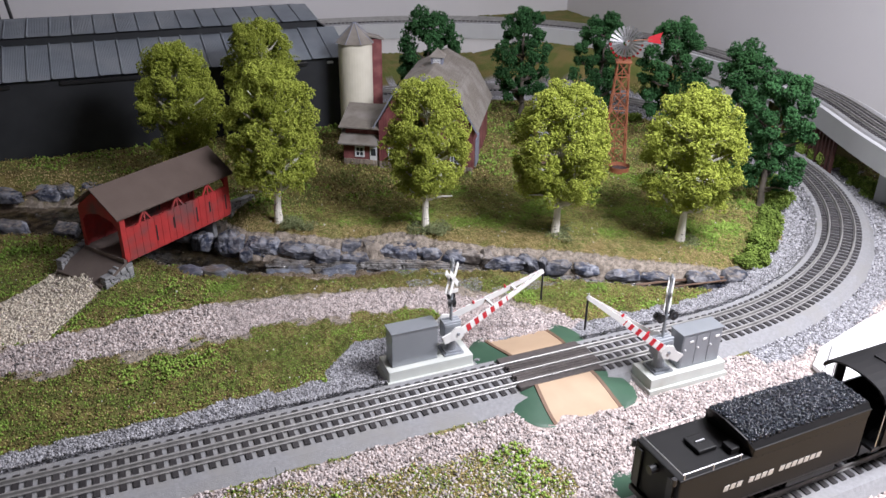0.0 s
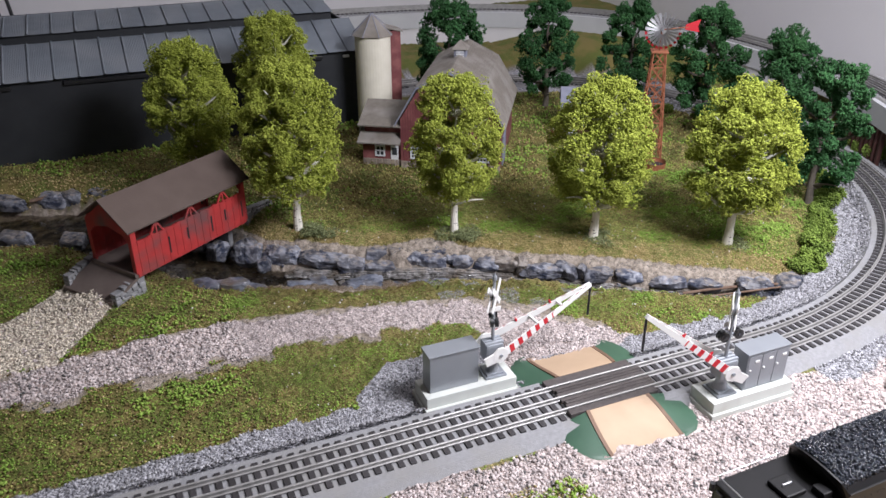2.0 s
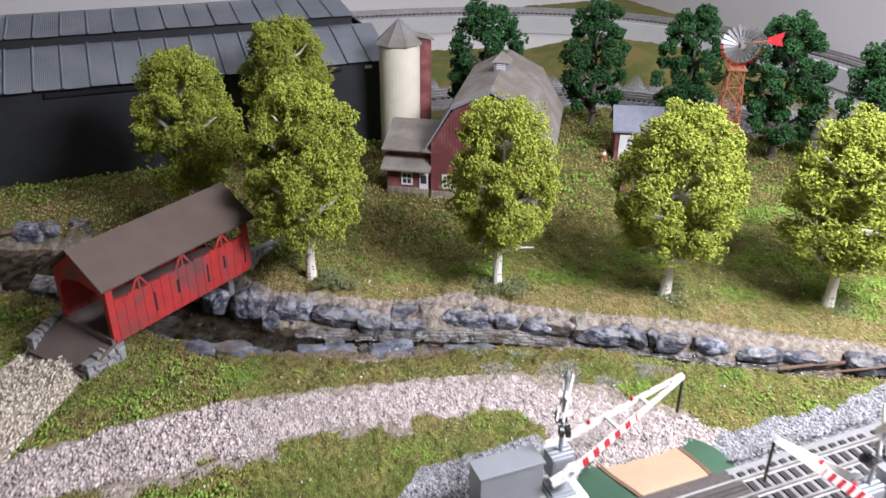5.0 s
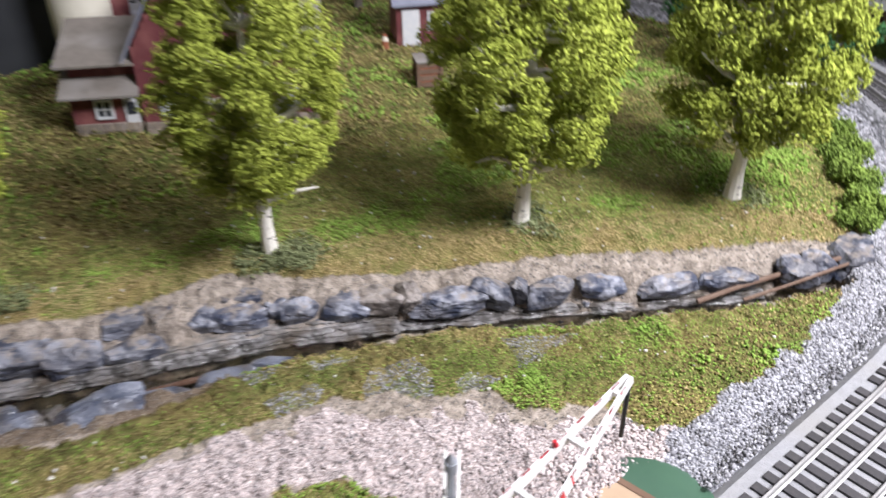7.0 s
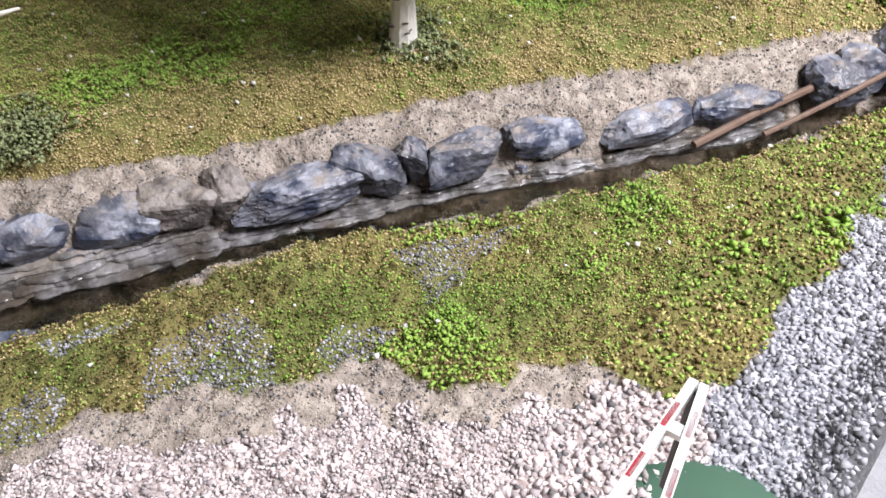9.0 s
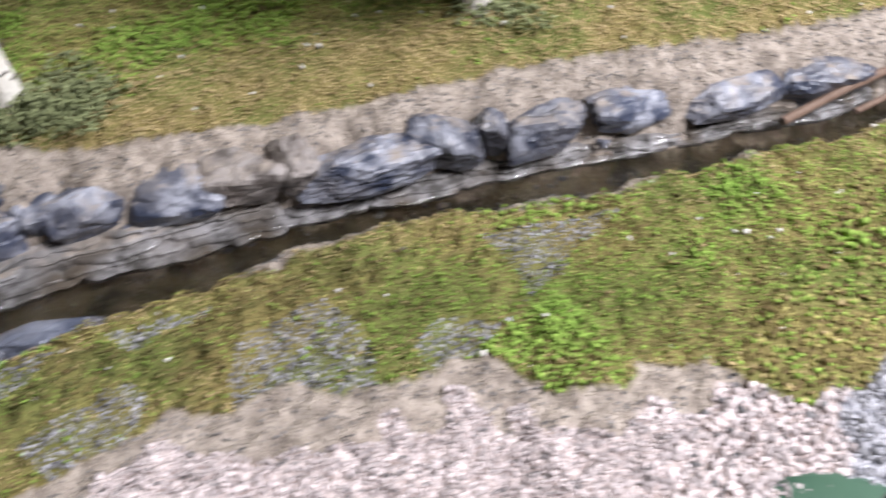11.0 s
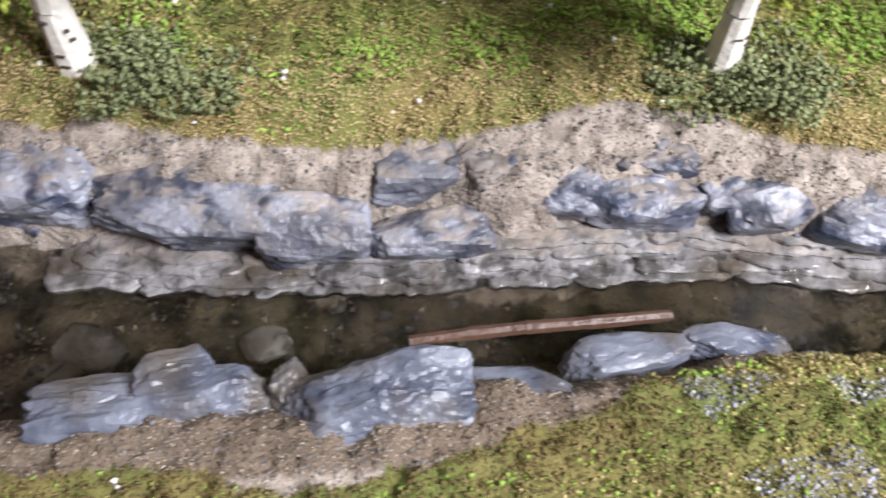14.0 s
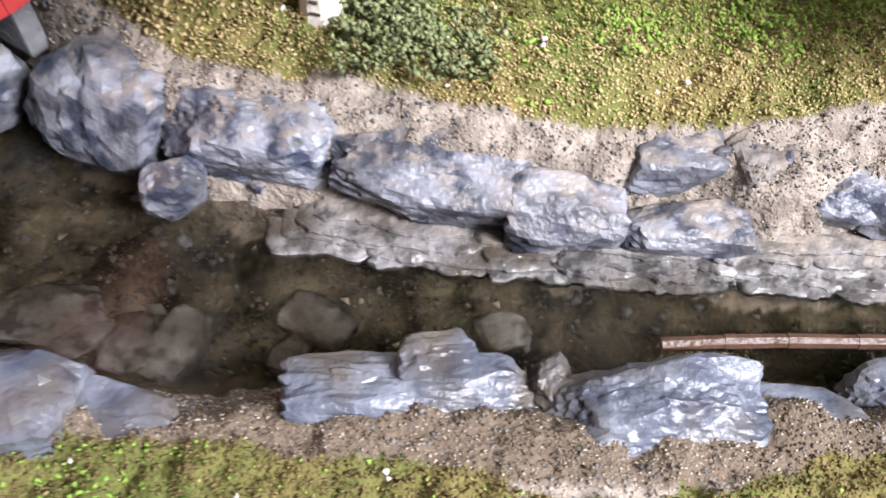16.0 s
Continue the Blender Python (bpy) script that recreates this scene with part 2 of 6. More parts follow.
def raw_mesh(name, verts, faces, material):
    """A mesh from arrays of vertices and equal-sided faces."""
    me = bpy.data.meshes.new(name)
    verts, faces = np.asarray(verts, np.float32), np.asarray(faces, np.int32)
    k = faces.shape[1]
    me.vertices.add(len(verts))
    me.vertices.foreach_set("co", verts.ravel())
    me.loops.add(faces.size)
    me.loops.foreach_set("vertex_index", faces.ravel())
    me.polygons.add(len(faces))
    me.polygons.foreach_set("loop_start", np.arange(0, faces.size, k, dtype=np.int32))
    me.materials.append(material)
    me.update()
    me.validate()
    return me


def rng_rot(rng, n):
    """n random rotation matrices."""
    q = rng.normal(size=(n, 4))
    q /= np.linalg.norm(q, axis=1, keepdims=True)
    w, x, y, z = q.T
    return np.stack([np.stack([1 - 2 * (y * y + z * z), 2 * (x * y - z * w), 2 * (x * z + y * w)], -1),
                     np.stack([2 * (x * y + z * w), 1 - 2 * (x * x + z * z), 2 * (y * z - x * w)], -1),
                     np.stack([2 * (x * z - y * w), 2 * (y * z + x * w), 1 - 2 * (x * x + y * y)], -1)], 1)


OCTA = (np.array([[1, 0, 0], [-1, 0, 0], [0, 1, 0], [0, -1, 0], [0, 0, 1], [0, 0, -1]], float),
        np.array([[0, 2, 4], [2, 1, 4], [1, 3, 4], [3, 0, 4], [2, 0, 5], [1, 2, 5], [3, 1, 5], [0, 3, 5]]))
TETRA = (np.array([[1, 1, 1], [1, -1, -1], [-1, 1, -1], [-1, -1, 1]], float) * 0.6, np.array([[0, 1, 2], [0, 3, 1], [0, 2, 3], [1, 3, 2]]))
CUBE8 = (np.array([[-1, -1, -1], [1, -1, -1], [1, 1, -1], [-1, 1, -1], [-1, -1, 1], [1, -1, 1], [1, 1, 1], [-1, 1, 1]], float) * 0.62,
         np.array([[0, 2, 1], [0, 3, 2], [4, 5, 6], [4, 6, 7], [0, 1, 5], [0, 5, 4], [1, 2, 6], [1, 6, 5], [2, 3, 7], [2, 7, 6], [3, 0, 4], [3, 4, 7]]))


def grains(name, pos, size, shape, material, seed, jitter=0.35, squash=1.0, thin=False):
    """One mesh of many small irregular grains at pos, with the given sizes."""
    rng = np.random.default_rng(seed)
    n = len(pos)
    bv, bf = shape
    v = bv[None] * (1 + rng.uniform(-jitter, jitter, (n, len(bv), 3)))
    v = v * (rng.uniform(0.65, 1.25, (n, 1, 3)) * (np.array([1.7, .75, .45]) if thin else 1.0))
    v = np.einsum("nij,nkj->nki", rng_rot(rng, n), v)
    v[:, :, 2] *= squash
    v = v * np.asarray(size)[:, None, None] + np.asarray(pos)[:, None, :]
    f = bf[None] + (np.arange(n) * len(bv))[:, None, None]
    return raw_mesh(name, v.reshape(-1, 3), f.reshape(-1, 3), material)


# ---- plan of the ground ----
STREAM = [(-0.9, 1.27, .055), (-0.05, 1.205, .055), (.06, 1.165, .052), (.13, 1.085, .045), (.19, 1.000, .036), (.22, .965, .030), (.26, .934, .0225), (.30, .918, .0175),
          (.35, .8955, .0155), (.40, .878, .0135), (.45, .8595, .013), (.50, .832, .0125), (.55, .805, .012), (.60, .7705, .0125), (.65, .736, .0125), (.70, .704, .011), (.77, .670, .005)]
YT, CURVE_X, CURVE_R = 0.576, 0.672, 0.507
CENTRE = (CURVE_X, YT + CURVE_R)


def stream_frame(x, y):
    """Distance to the stream's middle line, its half width there, and which side (+ far bank)."""
    best = np.full(x.shape, 1e9)
    hw, side = np.zeros(x.shape), np.zeros(x.shape)
    for (x0, y0, w0), (x1, y1, w1) in zip(STREAM[:-1], STREAM[1:]):
        dx, dy = x1 - x0, y1 - y0
        t = np.clip(((x - x0) * dx + (y - y0) * dy) / (dx * dx + dy * dy), 0, 1)
        d = np.hypot(x - x0 - t * dx, y - y0 - t * dy)
        k = d < best
        best = np.where(k, d, best)
        hw = np.where(k, w0 + t * (w1 - w0), hw)
        side = np.where(k, np.sign(dx * (y - y0) - dy * (x - x0)), side)
    return best, hw, side


def track_dist(x, y):
    """Distance to the middle line of the oval main track."""
    d1 = np.where(x < CURVE_X, np.abs(y - YT), 9.0)
    d2 = np.where(x >= CURVE_X, np.abs(np.hypot(x - CENTRE[0], y - CENTRE[1]) - CURVE_R), 9.0)
    d3 = np.where(x < CURVE_X, np.abs(y - YT - 2 * CURVE_R), 9.0)
    return np.minimum(np.minimum(d1, d2), d3)


def inside(poly, x, y):
    r = np.zeros(x.shape, bool)
    n = len(poly)
    for i in range(n):
        (x0, y0), (x1, y1) = poly[i], poly[(i + 1) % n]
        c = ((y0 > y) != (y1 > y)) & (x < (x1 - x0) * (y - y0) / (y1 - y0 + 1e-12) + x0)
        r ^= c
    return r


ROAD = [(-.9, .78), (-.2, .80), (.0, .817), (.12, .832), (.2, .832), (.288, .818), (.369, .802), (.42, .782), (.452, .768), (.478, .752), (.503, .727), (.522, .700), (.556, .664), (.575, .640), (.575, .615), (.43, .615),
        (.432, .67), (.427, .713), (.405, .745), (.35, .755), (.273, .762), (.19, .767), (.0, .765), (-.9, .74)]
LANE = [(.041, .984), (.091, .914), (.05, .86), (.026, .82), (-.9, .80), (-.9, .86), (-.1, .90), (-.009, .933)]
YARD = [(-.9, -.6), (1.36, -.6), (1.36, .60), (1.0, .60), (.85, .575), (.7, .535), (-.9, .535)]
PATCH = [(.17, .535), (.25, .505), (.40, .492), (.435, .455), (.42, .40), (.30, .38), (.10, .45)]


def vnoise(x, y, s, seed=0):
    """Smooth value noise on arrays, about -1 to 1."""
    xs, ys = x * s + seed * 17.3, y * s + seed * 9.1
    xi, yi = np.floor(xs).astype(int), np.floor(ys).astype(int)
    fx, fy = xs - xi, ys - yi
    fx, fy = fx * fx * (3 - 2 * fx), fy * fy * (3 - 2 * fy)

    def h(a, b):
        v = np.sin(a * 127.1 + b * 311.7 + seed * 74.7) * 43758.5453
        return (v - np.floor(v)) * 2 - 1

    return (h(xi, yi) * (1 - fx) + h(xi + 1, yi) * fx) * (1 - fy) + (h(xi, yi + 1) * (1 - fx) + h(xi + 1, yi + 1) * fx) * fy


def sm(a, lo, hi):
    t = np.clip((a - lo) / (hi - lo), 0, 1)
    return t * t * (3 - 2 * t)


def ground(x, y):
    """Height of the modelled ground."""
    x, y = np.asarray(x, float), np.asarray(y, float)
    d, hw, side = stream_frame(x, y)
    wob = 0.004 * vnoise(x, y, 60, 1) + 0.002 * vnoise(x, y, 170, 2)
    e = d - hw + np.where(side > 0, wob, wob * 0.8)
    td = track_dist(x, y)
    inside_oval = (y > 0.6) & (td > 0.05)
    far = np.where(side > 0, .30 * sm(e, 0.008, 0.022) + .70 * sm(e, 0.018, 0.050), 0.0)
    base = 0.002 + 0.0145 * far * sm(td, 0.05, 0.14) + inside_oval * 0.0015 * vnoise(x, y, 25, 3)
    base = base + 0.0012 * vnoise(x, y, 90, 4) + 0.0006 * vnoise(x, y, 240, 5)
    base = base + sm(td, .06, .10) * (y > .6) * (0.0012 * vnoise(.8 * x + .6 * y, .8 * y - .6 * x, 210, 21) + 0.0010 * vnoise(.5 * x - .87 * y, .5 * y + .87 * x, 400, 22))
    base = base + 0.016 * np.exp(-(((x - .085) / .034) ** 2 + ((y - .940) / .038) ** 2)) + 0.012 * np.exp(-(((x - .285) / .03) ** 2 + ((y - 1.045) / .03) ** 2))
    base = np.where(td < 0.06, np.minimum(base, 0.003), base)
    base = base + 0.045 * sm(np.hypot(x - CENTRE[0], y - CENTRE[1]), .57, .66) * np.maximum(sm(x, .9, 1.1) * sm(y, 1.0, 1.3), .22 * sm(y, 1.62, 1.7))
    lo = np.where(side > 0, np.interp(x, [.44, .52], [.004, -.003]), -.004)
    rim = np.where(side > 0, np.interp(x, [.44, .52], [.022, .014]), np.interp(x, [.42, .50], [.022, .012]))
    k = sm((e - lo) / (rim - lo), 0, 1)
    bed = -0.027 + 0.0028 * vnoise(x, y, 70, 6) + 0.0018 * vnoise(x, y, 200, 7)
    return bed * (1 - k) + base * k


def ground1(x, y):
    return float(ground(np.array([x]), np.array([y]))[0])


def zones(x, y):
    """Cover of the ground: grass, pink gravel, grey ballast, sand and stream bed, each 0 to 1."""
    j = 0.006 * vnoise(x, y, 45, 11) + 0.004 * vnoise(x, y, 120, 12)
    d, hw, side = stream_frame(x, y)
    e = d - hw + j
    td = track_dist(x, y) + j
    xr, yr = x + j, y + j * 1.3
    road = inside(ROAD, xr, yr)
    lane = inside(LANE, xr, yr)
    yard = inside(YARD, xr, yr) & ~inside(PATCH, xr, yr)
    ball = (td < np.where(x > 0.78, 0.076, 0.069)) & ~((y < 0.535) & (x < .7))
    ball |= (x > .28) & (x < .425) & (y > .60) & (y < .70) & (x + .7 * y < .98) & (x - 1.1 * (y - .65) > .27)
    bed = e < 0.001
    sand = (e < np.where(side > 0, np.where(x < .2, .014, np.interp(x, [.27, .31, .35, .40, .45, .51, .57, .62, .70], [.028, .035, .029, .031, .040, .026, .024, .028, .026])) + .9 * j, np.interp(x, [.10, .25, .29, .33, .37, .40, .46, .52], [.020, .026, .032, .038, .031, .023, .014, .010]) + 1.6 * j)) & ~bed
    fringe = (inside(ROAD, xr, yr - np.interp(x, [.36, .44], [.003, .014]) - 1.6 * j) | (inside(ROAD, xr - .010, yr - .008) & (x > .43)) | (inside(ROAD, xr, yr + .004 + 1.2 * j) & (x < .42))) & ~road & (x < .56)
    sand = sand | (fringe & ~ball & ~bed)
    pink = (road | yard | (lane & (vnoise(x, y, 400, 14) > .75))) & ~ball & ~bed & ~sand
    grass = ~(pink | ball | bed | sand | lane)
    return grass, pink, ball & ~bed & ~sand, (sand | lane) & ~bed & ~ball & ~pink, bed


def axis_lines(stops):
    out = []
    for a, b, s in stops:
        out += list(np.arange(a, b - 1e-6, s))
    return np.array(out + [stops[-1][1]])


def build_ground():
    xs = axis_lines([(-1.0, -.1, .02), (-.1, .15, .006), (.15, .20, .0028), (.20, .66, .0017), (.66, .80, .0028), (.80, 1.2, .006), (1.2, 1.37, .02)])
    ys = axis_lines([(-.7, .3, .05), (.3, .62, .008), (.62, .76, .0028), (.76, 1.0, .0017), (1.0, 1.03, .0028), (1.03, 1.45, .007), (1.45, 2.06, .03)])
    X, Y = np.meshgrid(xs, ys)
    Z = ground(X, Y)
    v = np.stack([X.ravel(), Y.ravel(), Z.ravel()], 1)
    nx, ny = len(xs), len(ys)
    i = (np.arange(ny - 1)[:, None] * nx + np.arange(nx - 1)[None]).ravel()
    f = np.stack([i, i + 1, i + 1 + nx, i + nx], 1)
    m = bpy.data.materials.new("layout_ground")
    m.use_nodes = True
    me = raw_mesh("ground", v, f, m)
    for p in me.polygons:
        p.use_smooth = True
    g, pk, bl, sd, bd = zones(X.ravel(), Y.ravel())
    d, hw, side = stream_frame(X.ravel(), Y.ravel())
    sd &= ~((side < 0) & (X.ravel() < .45) & (d - hw < .034))
    for nm, arr in (("grass", g), ("pink", pk), ("ballast", bl), ("sand", sd), ("bed", bd)):
        a = me.attributes.new(nm, "FLOAT", "POINT")
        a.data.foreach_set("value", arr.astype(np.float32))
    nt = m.node_tree
    b = nt.nodes["Principled BSDF"]
    b.inputs["Roughness"].default_value = 0.9
    b.inputs["Specular IOR Level"].default_value = 0.2
    geo = nt.nodes.new("ShaderNodeNewGeometry")

    def nz(s, ca, cb, lo=0.4, hi=0.6, det=6.0):
        n = nt.nodes.new("ShaderNodeTexNoise")
        n.inputs["Scale"].default_value, n.inputs["Detail"].default_value = s, det
        nt.links.new(geo.outputs["Position"], n.inputs["Vector"])
        r = nt.nodes.new("ShaderNodeValToRGB")
        r.color_ramp.elements[0].position, r.color_ramp.elements[1].position = lo, hi
        r.color_ramp.elements[0].color, r.color_ramp.elements[1].color = (*ca, 1), (*cb, 1)
        nt.links.new(n.outputs["Fac"], r.inputs[0])
        return r.outputs[0]

    cols = {"grass": nz(30, (0.20, 0.165, 0.06), (0.13, 0.15, 0.04)), "pink": nz(300, (0.30, 0.24, 0.22), (0.62, 0.53, 0.50)), "ballast": nz(400, (0.16, 0.16, 0.18), (0.52, 0.52, 0.55)),
            "sand": nz(180, (0.25, 0.21, 0.175), (0.42, 0.36, 0.305)), "bed": nz(70, (0.03, 0.027, 0.02), (0.20, 0.168, 0.118), .38, .66)}
    sock = None
    for nm in ("grass", "pink", "ballast", "sand", "bed"):
        at = nt.nodes.new("ShaderNodeAttribute")
        at.attribute_name = nm
        mx = nt.nodes.new("ShaderNodeMix")
        mx.data_type = "RGBA"
        nt.links.new(at.outputs["Fac"], mx.inputs[0])
        if sock is None:
            mx.inputs[6].default_value = (0.17, 0.13, 0.095, 1)
        else:
            nt.links.new(sock, mx.inputs[6])
        nt.links.new(cols[nm], mx.inputs[7])
        sock = mx.outputs[2]
    nt.links.new(sock, b.inputs["Base Color"])
    n = nt.nodes.new("ShaderNodeTexNoise")
    n.inputs["Scale"].default_value, n.inputs["Detail"].default_value = 500, 6.0
    nt.links.new(geo.outputs["Position"], n.inputs["Vector"])
    bp = nt.nodes.new("ShaderNodeBump")
    bp.inputs["Strength"].default_value, bp.inputs["Distance"].default_value = 0.9, 0.002
    nt.links.new(n.outputs["Fac"], bp.inputs["Height"])
    nt.links.new(bp.outputs[0], b.inputs["Normal"])
    tagged(new("ground", me), "grassy and gravelled model railway baseboard scenery", "ground", kind="structure")


build_ground()

# ---- room ----
def slab(name, label, cat, material, *dims):
    return tagged(part(name, bx(*dims), material), label, cat, kind="structure")


slab("wall_back", "plain pale grey painted room wall", "wall", M["wall"], -2.6, 1.47, 2.05, 2.15, -1.0, 1.5)
slab("wall_right", "plain pale grey painted room wall", "wall", M["wall"], 1.37, 1.47, -2.4, 2.05, -1.0, 1.5)
slab("wall_left", "plain pale grey painted room wall", "wall", M["wall"], -2.7, -2.6, -2.4, 2.15, -1.0, 1.5)
slab("wall_front", "plain pale grey painted room wall", "wall", M["wall"], -2.7, 1.47, -2.5, -2.4, -1.0, 1.5)
slab("ceiling", "plain white room ceiling", "ceiling", M["ceiling"], -2.7, 1.47, -2.5, 2.15, 1.5, 1.6)
slab("floor", "grey concrete room floor", "floor", M["roomfloor"], -2.7, 1.47, -2.5, 2.15, -1.1, -1.0)
slab("baseboard", "plywood layout tabletop edge under the scenery", "tabletop", M["plywood"], -1.0, 1.369, -.699, 2.049, -.09, -.045)

# ---- stream water ----
def build_water():
    vs, fs = [], []
    for i, (x, y, w) in enumerate(STREAM):
        a = STREAM[max(i - 1, 0)]
        b = STREAM[min(i + 1, len(STREAM) - 1)]
        d = Vector((b[0] - a[0], b[1] - a[1]))
        d.normalize()
        n = Vector((-d.y, d.x))
        for k in (-1, 1):
            vs.append((x + n.x * k * (w + .013), y + n.y * k * (w + .013), -0.0195))
    for i in range(len(STREAM) - 1):
        fs.append((2 * i, 2 * i + 2, 2 * i + 3, 2 * i + 1))
    me = raw_mesh("stream_water", vs, fs, M["water"])
    tagged(new("stream_water", me), "still dark brown clear resin stream water", "water", kind="structure")


build_water()


# ---- tracks ----
def rail_profile():
    return [(-.0016, 0), (.0016, 0), (.0016, .0005), (.0005, .0009), (.0005, .0028), (.0009, .0034), (.0009, .0042), (.0005, .0046), (-.0005, .0046), (-.0009, .0042), (-.0009, .0034), (-.0005, .0028), (-.0005, .0009), (-.0016, .0005)]


BED_PROFILE = [(-.046, -.001), (.040, -.001), (.0315, .0085), (-.0345, .0085)]


def sweep(profile, stations, offset=0.0, dz=0.0):
    """Sweep a cross profile along stations of (x, y, heading); offset is to the left."""
    bm = bmesh.new()
    rings = []
    for x, y, h in stations:
        nx, ny = -math.sin(h), math.cos(h)
        rings.append([bm.verts.new((x + nx * (offset + u), y + ny * (offset + u), v + dz)) for u, v in profile])
    n = len(profile)
    for a, b in zip(rings[:-1], rings[1:]):
        for i in range(n):
            bm.faces.new((a[i], a[(i + 1) % n], b[(i + 1) % n], b[i]))
    bm.faces.new(rings[0])
    bm.faces.new(rings[-1][::-1])
    bmesh.ops.recalc_face_normals(bm, faces=bm.faces[:])
    return bm


tie_bm = bx(-.0026, .0026, -.025, .025, 0, .0017, .0003)
TIE = mesh_of("tie", tie_bm, M["tie"])
PITCH = 0.0099


def track(name, label, line, length, z0=0.0, skip=(), bed=True):
    """line(s) gives (x, y, heading) at the distance s along the track."""
    root = thing(name, label, "railway track")
    n = max(2, int(length / 0.03))
    st = [line(length * i / n) for i in range(n + 1)]
    if bed:
        part("roadbed", sweep(BED_PROFILE, st, 0, z0), M["roadbed"], root, "grey moulded plastic roadbed")
    for off in (-.016, 0, .016):
        part("rail", sweep(rail_profile(), st, off, z0 + .0097), M["rail"], root, "dull silver metal rail")
    k = int(length / PITCH)
    for i in range(k):
        s = (i + .5) * PITCH
        x, y, h = line(s)
        if any(a < x < b for a, b in skip):
            continue
        shared("tie", TIE, root, Matrix.Translation((x, y, z0 + .0083)) @ Matrix.Rotation(h, 4, "Z"))
    return root


track("straight_track", "straight three-rail toy track on grey roadbed", lambda s: (-.55 + s, YT, 0.0), .55 + CURVE_X, skip=((.446, .534),))


def curve_line(s):
    a = s / CURVE_R
    return CENTRE[0] + CURVE_R * math.sin(a), CENTRE[1] - CURVE_R * math.cos(a), a


track("curved_track", "sweeping curved three-rail toy track on grey roadbed", curve_line, math.pi * CURVE_R)
track("back_track", "straight three-rail toy track beyond the farm", lambda s: (CURVE_X - s, YT + 2 * CURVE_R, math.pi), .35)
track("siding_track", "straight three-rail toy track beneath the tender", lambda s: (.36 + s, .362 + .035 * s, .035), .75, skip=((.36, .50),))
for x in (.205, .655):
    bm = prism(bmesh.new(), [Vector((x, .5305, -.0002)), Vector((x, .5420, .0087)), Vector((x, .5430, .0070)), Vector((x, .5330, -.0005))], (0, 0, 0), (.0007, 0, 0))
    tagged(part("track_joint", bm, M["tie"]), "thin dark joint line between roadbed sections", "track joint", "track joints")

# ---- grade crossing ----
def ramp_mesh(x0, x1, w0, w1, ya, yb, za, zb, steps=10, thick=.002, curve=.35):
    """A road ramp that bends down from ya to yb; its edges flare from w0 to w1."""
    bm = bmesh.new()
    top, bot = [], []
    for i in range(steps + 1):
        t = i / steps
        z = za + (zb - za) * (t * (1 - curve) + curve * t * t * (3 - 2 * t))
        y = ya + (yb - ya) * t
        fl = (1 - t) ** 2
        a, b = x0 - w0 * (1 - fl), x1 + w1 * (1 - fl)
        top.append((bm.verts.new((a, y, z)), bm.verts.new((b, y, z))))
        bot.append((bm.verts.new((a, y, z - thick - .002)), bm.verts.new((b, y, z - thick - .002))))
    for i in range(steps):
        bm.faces.new((top[i][0], top[i][1], top[i + 1][1], top[i + 1][0]))
        bm.faces.new((bot[i][0], bot[i + 1][0], bot[i + 1][1], bot[i][1]))
        bm.faces.new((top[i][0], top[i + 1][0], bot[i + 1][0], bot[i][0]))
        bm.faces.new((top[i][1], bot[i][1], bot[i + 1][1], top[i + 1][1]))
    bm.faces.new((top[0][0], bot[0][0], bot[0][1], top[0][1]))
    bm.faces.new((top[-1][0], top[-1][1], bot[-1][1], bot[-1][0]))
    bmesh.ops.recalc_face_normals(bm, faces=bm.faces[:])
    return bm


def wing_mesh(x_in, x_out, ya, yb, za, zb, flare):
    """A rounded green slope beside the road."""
    bm = bmesh.new()
    inner, outer, base = [], [], []
    n = 12
    for i in range(n + 1):
        t = i / n
        y = ya + (yb - ya) * t
        z = za + (zb - za) * (t * .65 + .35 * t * t * (3 - 2 * t))
        xi = x_in + flare * (1 - (1 - t) ** 2)
        r = math.sqrt(max(0.0, 1 - (max(0, t - .35) / .65) ** 2.2))
        xo = xi + (x_out - x_in) * r
        inner.append(bm.verts.new((xi, y, z - .0006)))
        outer.append(bm.verts.new((xi + (xo - xi) * .75, y, .0035 + (z - .0035) * .35)))
        base.append(bm.verts.new((xo, y, -.001)))
    for i in range(n):
        bm.faces.new((inner[i], inner[i + 1], outer[i + 1], outer[i]))
        bm.faces.new((outer[i], outer[i + 1], base[i + 1], base[i]))
    bm.faces.new((inner[0], outer[0], base[0]))
    bmesh.ops.recalc_face_normals(bm, faces=bm.faces[:])
    for f in bm.faces:
        f.smooth = True
    return bm


